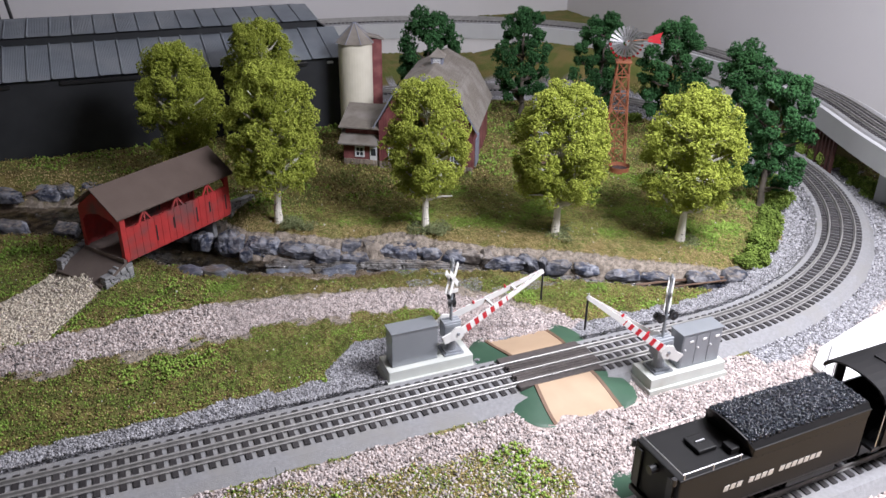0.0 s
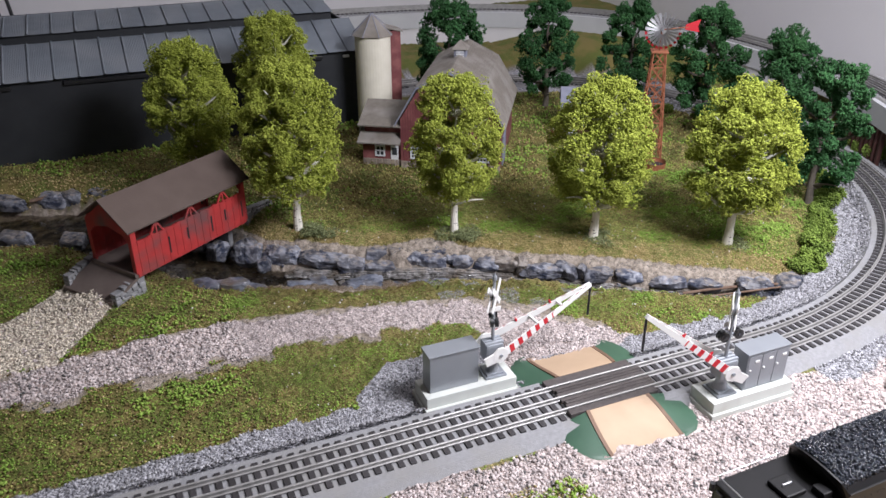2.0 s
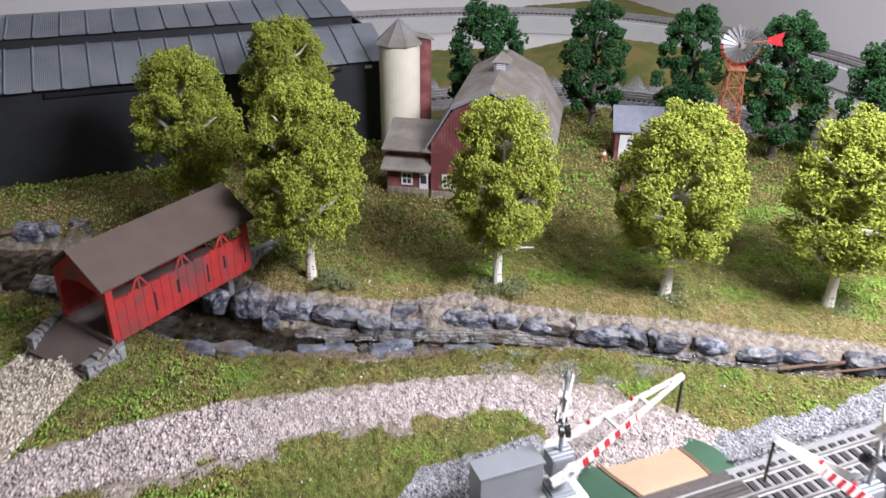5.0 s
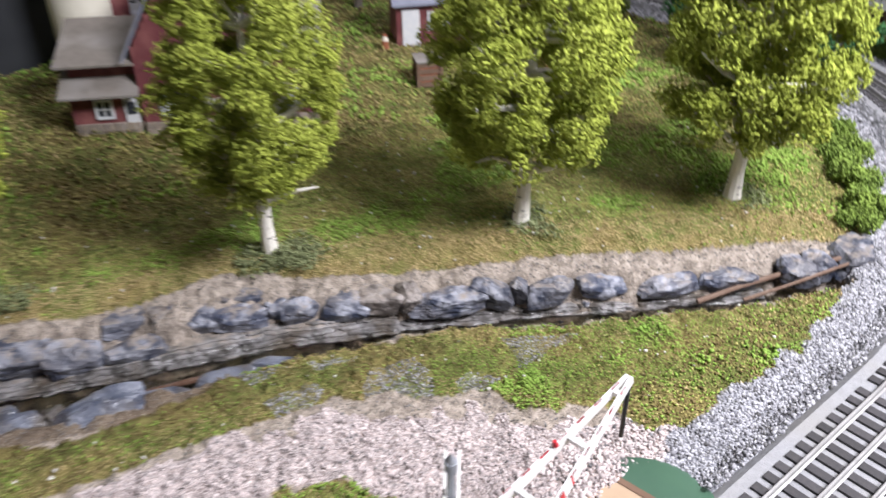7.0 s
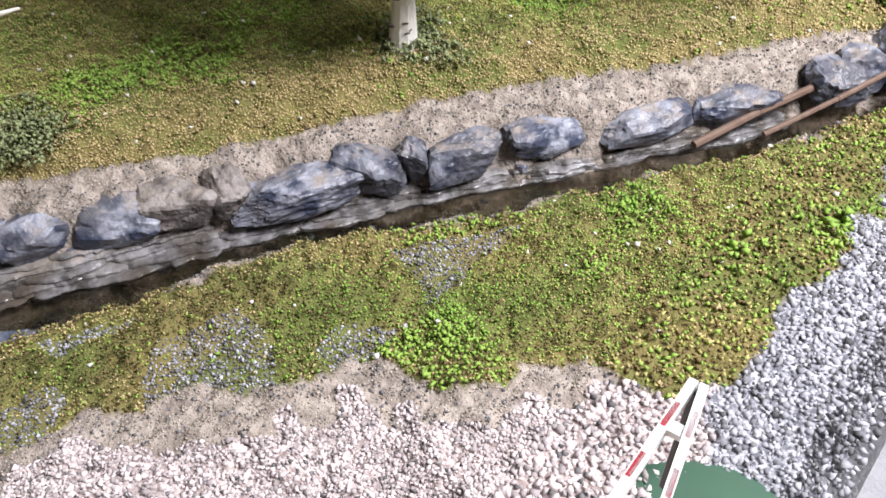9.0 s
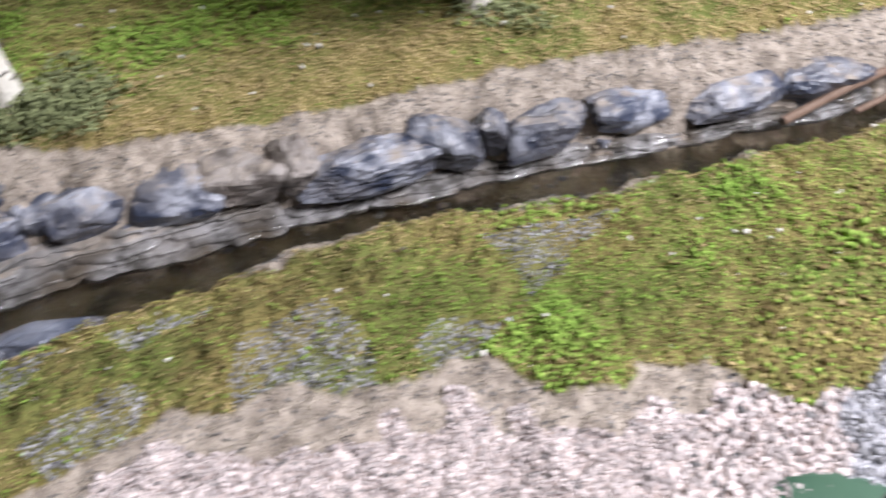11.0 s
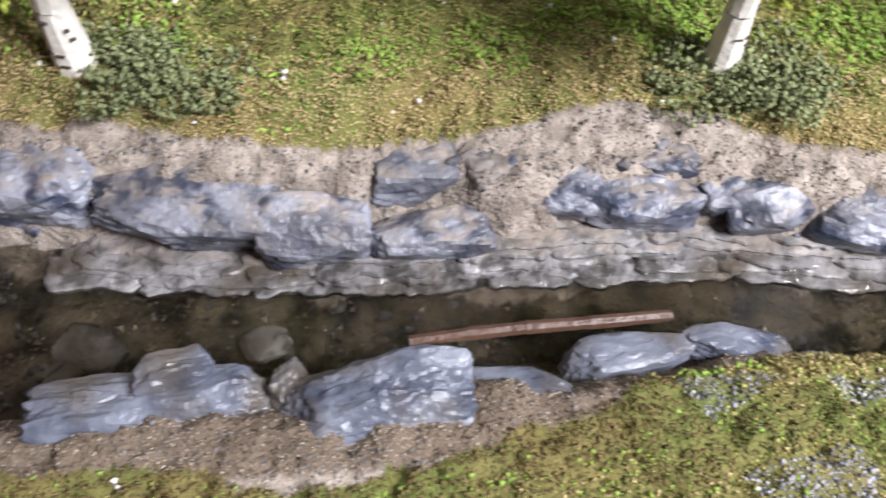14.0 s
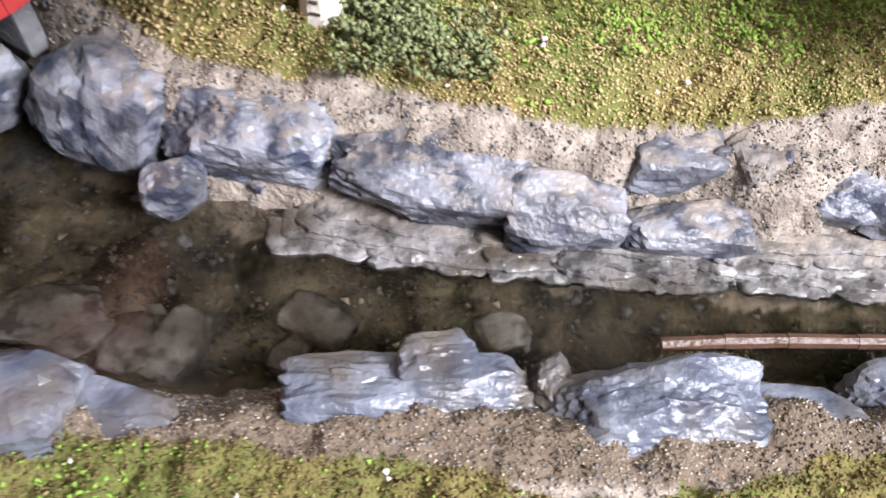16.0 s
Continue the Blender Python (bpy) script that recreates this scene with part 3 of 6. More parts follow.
def crossing(name, xc, half, yt, far=True, mirror_only=False):
    root = thing(name, "toy grade crossing with tan road ramps and green banks", "grade crossing")
    if not mirror_only:
        for y0, y1 in ((-.0143, -.0017), (.0017, .0143)):
            k = 3
            for i in range(k):
                a, b = y0 + (y1 - y0) * i / k, y0 + (y1 - y0) * (i + 1) / k
                part("plank", bx(xc - half * 1.55 + .002 * (i % 2), xc + half * 1.65, yt + a + .0003, yt + b - .0003, .0085, .0135, .0005), M["board"], root)
        for y0, y1 in ((-.0245, -.0172), (.0172, .0275)):
            part("plank", bx(xc - half * 1.62, xc + half * 1.5, yt + y0, yt + y1, .008, .0130, .0006), M["board"], root)
    for s in ((-1, 1) if far else (1,)):
        ya, yb = yt + (-.0250 if s < 0 else .0280), yt + s * (.072 if s < 0 else .078 if far else .062)
        part("road_ramp", ramp_mesh(xc - half, xc + half, .004, .004, ya, yb, .0128, .0015), M["tan"], root, "tan plastic road ramp")
        part("road_edge", ramp_mesh(xc - half - .0035, xc - half, .004, -.004, ya, yb, .0133, .002), M["brownedge"], root, "dark brown road edging")
        part("road_edge", ramp_mesh(xc + half, xc + half + .0035, -.004, .004, ya, yb, .0133, .002), M["brownedge"], root, "dark brown road edging")
        part("bank", wing_mesh(xc - half - .0035, xc - half - .036, ya, yb + s * .004, .0125, .001, -.004), M["green"], root, "green rounded plastic bank")
        part("bank", wing_mesh(xc + half + .0035, xc + half + .036, ya, yb + s * .004, .0125, .001, .004), M["green"], root, "green rounded plastic bank")
    return root


crossing("grade_crossing", .4885, .0290, YT)
crossing("grade_crossing", .518, .030, .3675, far=False, mirror_only=True)


# ---- crossing gates ----
def gate(name, m, arm_angle, arm_len, lift, lamp_turn, label):
    """Crossing gate: local x along the track, local -y towards the track side; the arm turns about z by arm_angle."""
    root = thing(name, label, "crossing gate", m, group="crossing gates")
    part("base", bx(-.044, .044, -.0155, .0155, 0, .0145, .0006), M["concrete"], root, "pale concrete-coloured plastic base")
    part("base_foot", bx(-.046, .046, -.018, .018, -.003, .0035, .0006), M["concrete"], root)
    cab = part("relay_cabinet", bx(-.0385, .0085, -.0088, .0092, .0148, .0515, .0006), M["silver"], root, "silver painted relay cabinet")
    part("cabinet_lid", bx(-.0395, .0095, -.0098, .0102, .0517, .0532, .0004), M["silver"], cab)
    for i in range(3):
        x0 = -.0375 + i * .0152
        part("cabinet_door", bx(x0, x0 + .0145, .0093, .0098, .0165, .050, .0002), M["silver"], cab)
        part("handle", cyl(bmesh.new(), (x0 + .012, .0098, .036), (x0 + .012, .0112, .036), .0008, n=8), M["white"], cab)
        part("hinge", bx(x0 + .003, x0 + .0075, .0098, .0105, .043, .045), M["white"], cab)
    # pedestal, mechanism and mast
    px = .026
    part("pedestal", box(bx(px - .0105, px + .0105, -.0105, .0105, .0146, .0165, .0005), px - .0085, px + .0085, -.0085, .0085, .0165, .0185, .0005), M["silver"], root)
    bm = cyl(bmesh.new(), (px, 0, .0185), (px, 0, .026), .0068, .0045, 16)
    cyl(bm, (px, 0, .026), (px, 0, .045), .0045, .0045, 16)
    part("column", bm, M["silver"], root, smooth=False)
    bm = bx(px - .0095, px + .0085, -.0075, .0075, .031, .049, .0025)
    for i in range(3):
        cyl(bm, (px - .0095, -.004 + i * .004, .049), (px + .0085, -.004 + i * .004, .049), .0018, n=8)
    part("gate_motor", bm, M["silver"], root, "ribbed silver gate mechanism")
    part("mast", cyl(bmesh.new(), (px, 0, .045), (px, 0, .112), .0016, .0014, 10), M["silver"], root)
    part("finial", cyl(cyl(bmesh.new(), (px, 0, .112), (px, 0, .1155), .0022, .0022, 10), (px, 0, .1155), (px, 0, .119), .0018, .0002, 10), M["silver"], root)
    turn = Matrix.Translation((px, 0, 0)) @ Matrix.Rotation(radians(lamp_turn), 4, "Z") @ Matrix.Translation((-px, 0, 0))

    def at(x, y, z):
        return turn @ Vector((x, y, z))

    bm = cyl(bmesh.new(), at(px - .009, 0, .0735), at(px + .009, 0, .0735), .0011, n=8)
    part("lamp_bar", bm, M["silver"], root)
    for sx in (-1, 1):
        for sy in (-1, 1):
            lamp = part("signal_lamp", cyl(bmesh.new(), at(px + sx * .0075, sy * .0008, .0735), at(px + sx * .0075, sy * .0036, .0735), .0042, .0046, 16), M["black"], root, "round black flashing-light disc")
            part("lens", cyl(bmesh.new(), at(px + sx * .0075, sy * .0036, .0735), at(px + sx * .0075, sy * .0042, .0735), .0017, .0016, 10), M["glass"], lamp)
    for ang in (45, -45):
        for sy in (-1, 1):
            mm = Matrix.Translation((px, 0, .096)) @ Matrix.Rotation(radians(48), 4, "Z") @ Matrix.Translation((0, sy * .0022, 0)) @ Matrix.Rotation(radians(ang), 4, "Y")
            part("crossbuck_board", bx(-.0165, .0165, -.0005, .0005, -.0026, .0026, .0003, mm), M["white"], root, "white crossbuck board")
    bm = bx(px - .006, px + .006, -.0024, -.0018, .081, .0855, .0003)
    part("track_sign", bm, M["white"], root)
    # arm with a pair of tapering beams
    arm = part("arm", bmesh.new(), M["white"], root, "red and white striped lowered gate arm")
    arm.matrix_basis = Matrix.Translation((px, 0, .0415)) @ Matrix.Rotation(arm_angle, 4, "Z") @ Matrix.Rotation(-lift, 4, "Y")
    for sy in (-1, 1):
        w = .0125
        disc = cyl(bmesh.new(), (0, sy * w, 0), (0, sy * (w + .002), 0), .0078, n=8)
        part("pivot_disc", disc, M["white"], arm)
        part("pivot_bolt", cyl(bmesh.new(), (0, sy * w, 0), (0, sy * (w + .0032), 0), .0016, n=8), M["silver"], arm)
        cw = bmesh.new()
        prism(cw, [Vector((-.016, sy * w, -.003)), Vector((-.004, sy * w, -.005)), Vector((-.004, sy * w, .005)), Vector((-.016, sy * w, .006))], (0, 0, 0), (0, sy * .0018, 0))
        part("counterweight", cw, M["white"], arm)
        def beam(t0, t1, th, grow):
            bm = bmesh.new()
            xa, xb = .006 + (arm_len - .006) * t0, .006 + (arm_len - .006) * t1
            ya, yb = sy * (w + .001 + grow) * (1 - t0 * .93), sy * (w + .001 + grow) * (1 - t1 * .93)
            ha, hb = .0040 - .0022 * t0, .0040 - .0022 * t1
            vs = [bm.verts.new(p) for p in ((xa, ya - th, -ha), (xb, yb - th, -hb), (xb, yb + th, -hb), (xa, ya + th, -ha), (xa, ya - th, ha), (xb, yb - th, hb), (xb, yb + th, hb), (xa, ya + th, ha))]
            for q in ((0, 3, 2, 1), (4, 5, 6, 7), (0, 1, 5, 4), (1, 2, 6, 5), (2, 3, 7, 6), (3, 0, 4, 7)):
                bm.faces.new([vs[j] for j in q])
            return bm

        part("beam", beam(0, 1, .0008, 0), M["white"], arm)
        for i in range(10):
            part("stripe", beam((i + .45) / 10.4, (i + .92) / 10.4, .0005, .0006), M["red"], arm, "red stripe")
    for t in (.42, .68, .92):
        x = arm_len * t
        y = .0135 * (1 - t * .93)
        part("spacer", bx(x - .001, x + .001, -y, y, -.0016, .0016), M["white"], arm)
    for t in (.30, .62):
        part("arm_lamp", cyl(bmesh.new(), (arm_len * t, .0135 * (1 - t * .93), .003), (arm_len * t, .0135 * (1 - t * .93), .0062), .0014, .0008, 10), M["red"], arm, "small red arm lamp")
    tip = arm.matrix_basis @ Vector((arm_len, 0, 0))
    part("prop", cyl(bmesh.new(), (tip.x, tip.y, tip.z - .0015), (tip.x, tip.y, tip.z - .034), .0011, .0011, 8), M["black"], root, "thin black arm rest")
    return root


gate("crossing_gate", pose(.376, .628, .0035), radians(6.5), .1140, radians(18.5), 70, "toy crossing gate with silver cabinet and striped arm beside the road")
gate("crossing_gate", pose(.6035, .5255, .0035, 0, 0, 180), radians(-8), .1035, radians(37.5), 0, "toy crossing gate with silver three-door cabinet and striped arm")

# ---- covered bridge ----
def covered_bridge():
    # local x runs along the span, y across; z = 0 at the deck
    ax = math.atan2(.094, .130)
    root = thing("covered_bridge", "small red covered bridge with brown gable roof over the stream", "covered bridge", Matrix.Translation((.095, .941, .037)) @ Matrix.Rotation(ax, 4, "Z"))
    L, W, H, R = .164, .035, .051, .080
    part("deck", bx(-.004, L + .004, -W, W, -.004, .001, .0005), M["deck"], root, "brown plank deck")
    for sy in (-1, 1):
        y0, y1 = sy * W - .0012, sy * W + .0012
        n = 33
        xs = [L * i / n for i in range(n + 1)]
        for i in range(n):
            a, b = xs[i] + .00006, xs[i + 1] - .00006
            top = .0365 + .0006 * math.sin(i * 1.7) if 0 < i < n - 1 else H + .003
            part("board", bx(a, b, y0 - .0003 * (i % 2), y1 + .0003 * (i % 2), -.004, top), M["bridgered"], root)
        part("top_plate", bx(0, L, y0 - .0004, y1 + .0004, H - .0015, H + .002), M["bridgered"], root)
        for k in range(3):
            xc = L * (.2 + .3 * k)
            for s2 in (-1, 1):
                m = Matrix.Translation((xc + s2 * .006, sy * W, .0405)) @ Matrix.Rotation(radians(-32 * s2), 4, "Y")
                part("brace", bx(-.0011, .0011, -.0008, .0008, -.009, .009, 0, m), M["bridgered"], root)
            part("post", bx(xc - .001, xc + .001, sy * W - .0006, sy * W + .0006, .036, H), M["bridgered"], root)
        for k, xx in enumerate((.045, .072, .108, .130, .157)):
            # solid black panels draw the shade of gaps; the boards stay closed
            part("gap_panel", bx(xx, xx + .0022, sy * W - .0016, sy * W + .0017, .006 + .006 * (k % 2), .026), M["black"], root, "black panel for the shade of a gap in the boards")
    for xe, s in ((0, -1), (L, 1)):
        # portal: a gable with an arched way through
        bm = bmesh.new()
        outer = [Vector((xe, -W - .0012, 0)), Vector((xe, -W - .0012, H)), Vector((xe, 0, R - .002)), Vector((xe, W + .0012, H)), Vector((xe, W + .0012, 0))]
        arch = [Vector((xe, W - .0045, 0)), Vector((xe, W - .0045, .036)), Vector((xe, W - .012, .044)), Vector((xe, 0, .049)), Vector((xe, -W + .012, .044)), Vector((xe, -W + .0045, .036)), Vector((xe, -W + .0045, 0))]
        prism(bm, outer + arch, (0, 0, 0), (s * .002, 0, 0))
        part("portal", bm, M["bridgered"], root, "red boarded arched portal")
    for sy in (-1, 1):
        bm = bmesh.new()
        e0, e1 = Vector((-.008, sy * (W + .0060), H + .0005)), Vector((-.008, 0, R))
        prism(bm, [e0, e1, e1 + Vector((0, 0, .0018)), e0 + Vector((0, 0, .0018))], (0, 0, 0), (L + .016, 0, 0))
        part("roof_slope", bm, M["bridgeroof"], root, "brown weathered roof")
    for xa, xb in ((-.001, .014), (L - .014, L + .001)):
        part("abutment", bx(xa + (.008 if xa > .05 else 0), xb, -W + (.028 if xa > .05 else .010), W + .003, -.045, -.0045, .001), M["stonewall"], root, "grey stone abutment block")
    for i in range(6):
        part("rafter", bx(L * i / 5 - .001, L * i / 5 + .001, -W, W, H - .001, H + .001), M["bridgered"], root)
    return root


covered_bridge()


def stone_wing(x, y, ang, length, h0, h1, label):
    root = thing("bridge_abutment", label, "stone wall", Matrix.Translation((x, y, ground1(x, y) - .006)) @ Matrix.Rotation(ang, 4, "Z"), group="bridge abutments")
    rng = random.Random(int(x * 1000))
    rows = 6
    for r in range(rows):
        px = 0.0
        while px < length:
            w = min(rng.uniform(.004, .012), length - px)
            if w < .003:
                break
            top = h0 + (h1 - h0) * (px + w / 2) / length
            hh = top / rows
            bm = bx(px + .0003, px + w - .0003, -.0045 + rng.uniform(-.0006, .0006), .0045 + rng.uniform(-.0006, .0006), r * hh + .0002, (r + 1) * hh - .0002, .0009)
            part("stone", bm, M["stonewall"], root)
            px += w
    return root


stone_wing(.040, .962, radians(42), .046, .026, .036, "low grey stone wing wall beside the bridge approach")
stone_wing(.086, .904, radians(35), .040, .020, .034, "low grey stone wing wall beside the bridge approach")
stone_wing(.250, 1.036, radians(38), .050, .028, .022, "low grey stone wing wall at the bridge end")
bm = bmesh.new()
prism(bm, [Vector((.036, .964, .008)), Vector((.084, .904, .008)), Vector((.119, .914, .033)), Vector((.074, .972, .033))], (0, 0, 0), (0, 0, .0035))
tagged(part("bridge_approach", bm, M["deck"]), "brown plank approach ramp to the covered bridge", "ramp")


# ---- big dark factory building ----
def factory():
    root = thing("factory_building", "long black trackside building with corrugated grey roof", "industrial building")
    x0, x1, y0 = -.75, .512, 1.375
    part("wall", bx(x0, x1, y0, 1.76, -.01, .140, .001), M["darkwall"], root, "plain black wall")
    # lower and upper roof slopes, each of corrugated sheets
    ya, za, yb, zb = y0 - .012, .1425, 1.455, .178
    w = .034
    for row, (ya, za, yb, zb, xe) in enumerate(((y0 - .012, .1425, 1.462, .176, x1 + .012), (1.452, .1905, 1.55, .203, x1 - .018))):
        n = int((xe - x0) / w)
        bm0 = bmesh.new()
        m = 14
        top, bot = [], []
        for i in range(m * 2 + 1):
            u = (w - .0006) * i / (m * 2)
            dz = .0019 if i in (1, 2) else .00012 * math.cos(i * math.pi)
            top.append((bm0.verts.new((u, 0, dz)), bm0.verts.new((u, yb - ya, zb - za + dz))))
        for i in range(m * 2):
            bm0.faces.new((top[i][0], top[i + 1][0], top[i + 1][1], top[i][1]))
        bmesh.ops.solidify(bm0, geom=bm0.faces[:], thickness=.0009)
        me = mesh_of("roof_sheet", bm0, M["metalroof"])
        for k in range(n):
            shared("roof_sheet", me, root, Matrix.Translation((xe - (k + 1) * w, ya, za + (.0006 if k % 2 else 0))))
    part("clerestory_wall", bx(x0, x1 - .02, 1.4615, 1.64, .15, .1885), M["darkwall"], root)
    part("roof_back", prism(bmesh.new(), [Vector((x0, 1.55, .2015)), Vector((x0, 1.66, .185)), Vector((x0, 1.66, .18)), Vector((x0, 1.55, .1965))], (0, 0, 0), (x1 - .018 - x0, 0, 0)), M["metalroof"], root)
    part("roof_back", prism(bmesh.new(), [Vector((x0, 1.64, .176)), Vector((x0, 1.78, .142)), Vector((x0, 1.78, .138)), Vector((x0, 1.64, .172))], (0, 0, 0), (x1 + .012 - x0, 0, 0)), M["metalroof"], root)
    bm = prism(bmesh.new(), [Vector((x1, 1.376, .140)), Vector((x1, 1.46, .174)), Vector((x1, 1.64, .174)), Vector((x1, 1.758, .140))], (0, 0, 0), (-.003, 0, 0))
    part("gable_wall", bm, M["darkwall"], root)
    for xa in (-.13, .06, .33):
        part("ledge_sign", bx(xa, xa + .12, y0 - .006, y0 - .0003, .131, .137, .0005), M["black"], root)
    part("name_plate", bx(.485, .495, y0 - .005, y0 - .0003, .131, .1345), M["bwhite"], root, "tiny white plate")
    return root


factory()


# ---- windows and doors of the farm ----
def small_window(root, m, w, h, panes=(2, 3)):
    win = part("window", bmesh.new(), M["bwhite"], root, "white multi-pane window")
    win.matrix_basis = m
    t = .0011
    part("pane", bx(-w / 2, w / 2, -.0004, .0002, 0, h), M["glass"], win, "dark glass pane")
    bm = bmesh.new()
    for x in (-w / 2, w / 2):
        box(bm, x - t, x + t, -.0014, .0002, -t, h + t)
    for z in (0, h):
        box(bm, -w / 2, w / 2, -.0014, .0002, z - t, z + t)
    part("window_frame", bm, M["bwhite"], win)
    bm = bmesh.new()
    for i in range(1, panes[0]):
        x = -w / 2 + w * i / panes[0]
        box(bm, x - t * .5, x + t * .5, -.001, -.0004, 0, h)
    for i in range(1, panes[1]):
        z = h * i / panes[1]
        box(bm, -w / 2, w / 2, -.0011, -.0005, z - t * .5, z + t * .5)
    part("muntin", bm, M["bwhite"], win)
    return win


def gambrel(x, w, hw, hm, hp, t=0.0):
    return [Vector((x, -w / 2 - t, hw)), Vector((x, -w * .30 - t * .5, hm + t)), Vector((x, 0, hp + t)), Vector((x, w * .30 + t * .5, hm + t)), Vector((x, w / 2 + t, hw))]


def barn():
    # local x runs back from the front gable, local y to the left
    ang = radians(58)
    root = thing("barn", "red barn with grey gambrel roof, cupola and stone footing", "barn", Matrix.Translation((.5660, 1.1108, .014)) @ Matrix.Rotation(ang, 4, "Z"))
    W, D, HW, HM, HP = .148, .190, .076, .124, .148
    pts = [Vector((0, -W / 2, 0))] + gambrel(0, W, HW, HM, HP) + [Vector((0, W / 2, 0))]
    part("wall", prism(bmesh.new(), pts, (0, 0, 0), (D, 0, 0)), M["barnred"], root, "weathered red board walls")
    n = 38
    for i in range(n):
        y = -W / 2 + W * (i + .5) / n
        a = abs(y)
        top = HP - (HP - HM) * a / (W * .30) if a < W * .30 else HM - (HM - HW) * (a - W * .30) / (W * .20)
        part("board", bx(-.0012, -.0001, y - W / n / 2 + .0002, y + W / n / 2 - .0002, .012, top - .001), M["barnred"], root)
    rng = random.Random(4)
    x = -W / 2
    while x < W / 2 - .002:
        w = min(rng.uniform(.004, .009), W / 2 - x)
        for r in range(2):
            part("foundation_stone", bx(-.0028 - rng.uniform(0, .0012), .001, x + .0002, x + w - .0002, .006 * r - .003, .006 * r + .0058, .0009), M["masonry"], root)
        x += w
    roof = gambrel(-.008, W + .014, HW - .006, HM + .0015, HP + .0015)
    for a, b in zip(roof[:-1], roof[1:]):
        rows = 12
        for r in range(rows):
            bm = bmesh.new()
            p, q = a.lerp(b, r / rows), a.lerp(b, (r + 1) / rows)
            if a.z > b.z:
                p, q = q, p
            prism(bm, [p + Vector((0, 0, .0016)), q + Vector((0, 0, .0006)), q + Vector((0, 0, -.001)), p + Vector((0, 0, -.001))], (0, 0, 0), (D + .016, 0, 0))
            part("shingle_course", bm, M["shingle"], root)
    for s in (-1, 1):
        a, b = roof[0 if s < 0 else 4], roof[1 if s < 0 else 3]
        part("bargeboard", prism(bmesh.new(), [a, b, b + Vector((0, 0, -.004)), a + Vector((0, 0, -.004))], (0, 0, 0), (-.0012, 0, 0)), M["slate"], root)
    part("bargeboard", prism(bmesh.new(), [roof[1], roof[2], roof[3], roof[3] + Vector((0, 0, -.003)), roof[2] + Vector((0, 0, -.003)), roof[1] + Vector((0, 0, -.003))], (0, 0, 0), (-.0012, 0, 0)), M["slate"], root)
    cup = part("cupola", bx(.092, .110, -.009, .009, HP - .006, HP + .010), M["slate"], root, "blue-grey louvred cupola")
    bm = bmesh.new()
    bmesh.ops.create_cone(bm, segments=4, radius1=.018, radius2=.0004, depth=.013, cap_ends=True, matrix=Matrix.Translation((.101, 0, HP + .0165)) @ Matrix.Rotation(radians(45), 4, "Z"))
    part("cupola_roof", bm, M["shingle"], cup)
    for i in range(4):
        part("louvre", bx(.0908, .0919, -.006, .006, HP - .001 + i * .0026, HP + .0005 + i * .0026), M["bwhite"], cup)
    face = Matrix.Rotation(radians(-90), 4, "Z")
    small_window(root, Matrix.Translation((-.0014, W * .33, .017)) @ face, .019, .017, (4, 3))
    small_window(root, Matrix.Translation((-.0014, -W * .33, .017)) @ face, .019, .017, (4, 3))
    part("barn_door", bx(-.0024, -.0012, -.022, .022, .010, .055, .0004), M["barnred"], root)
    # side door leaf hanging on the long side
    part("side_door", bx(.02, .06, -W / 2 - .0022, -W / 2 - .0004, .004, .05, .0004), M["slate"], root, "blue-grey weathered side door")
    # shed with two pent roofs on the left of the gable
    s0, s1 = W / 2 + .0005, W / 2 + .059
    shed = part("milk_house", bx(.004, .060, s0, s1, 0, .046), M["barnred"], root, "low red lean-to with two pent roofs")
    x = s0
    while x < s1 - .002:
        w = min(rng.uniform(.004, .008), s1 - x)
        for r in range(2):
            part("foundation_stone", bx(.0018, .0045, x + .0002, x + w - .0002, .006 * r - .003, .006 * r + .0056, .0008), M["masonry"], shed)
        x += w
    small_window(shed, Matrix.Translation((.0035, s0 + .032, .0165)) @ face, .013, .0155, (2, 2))
    door = part("door", bx(.0024, .0039, s0 + .004, s0 + .0155, .001, .033, .0003), M["bwhite"], shed, "pale blue-white panelled door")
    part("door_glass", bx(.0018, .0024, s0 + .006, s0 + .0135, .019, .030), M["glass"], door)
    for (xa, za, xb, zb) in ((-.010, .0385, .036, .0595), (-.002, .0625, .064, .083)):
        prf = [Vector((xa, s0 - .001, za)), Vector((xb, s0 - .001, zb)), Vector((xb, s0 - .001, zb + .002)), Vector((xa, s0 - .001, za + .002))]
        part("pent_roof", prism(bmesh.new(), prf, (0, 0, 0), (0, s1 - s0 + .006, 0)), M["shingle"], shed, "grey shingled pent roof")
    part("upper_wall", bx(.012, .062, s0, s1 - .002, .046, .066), M["barnred"], shed)
    return root


barn()


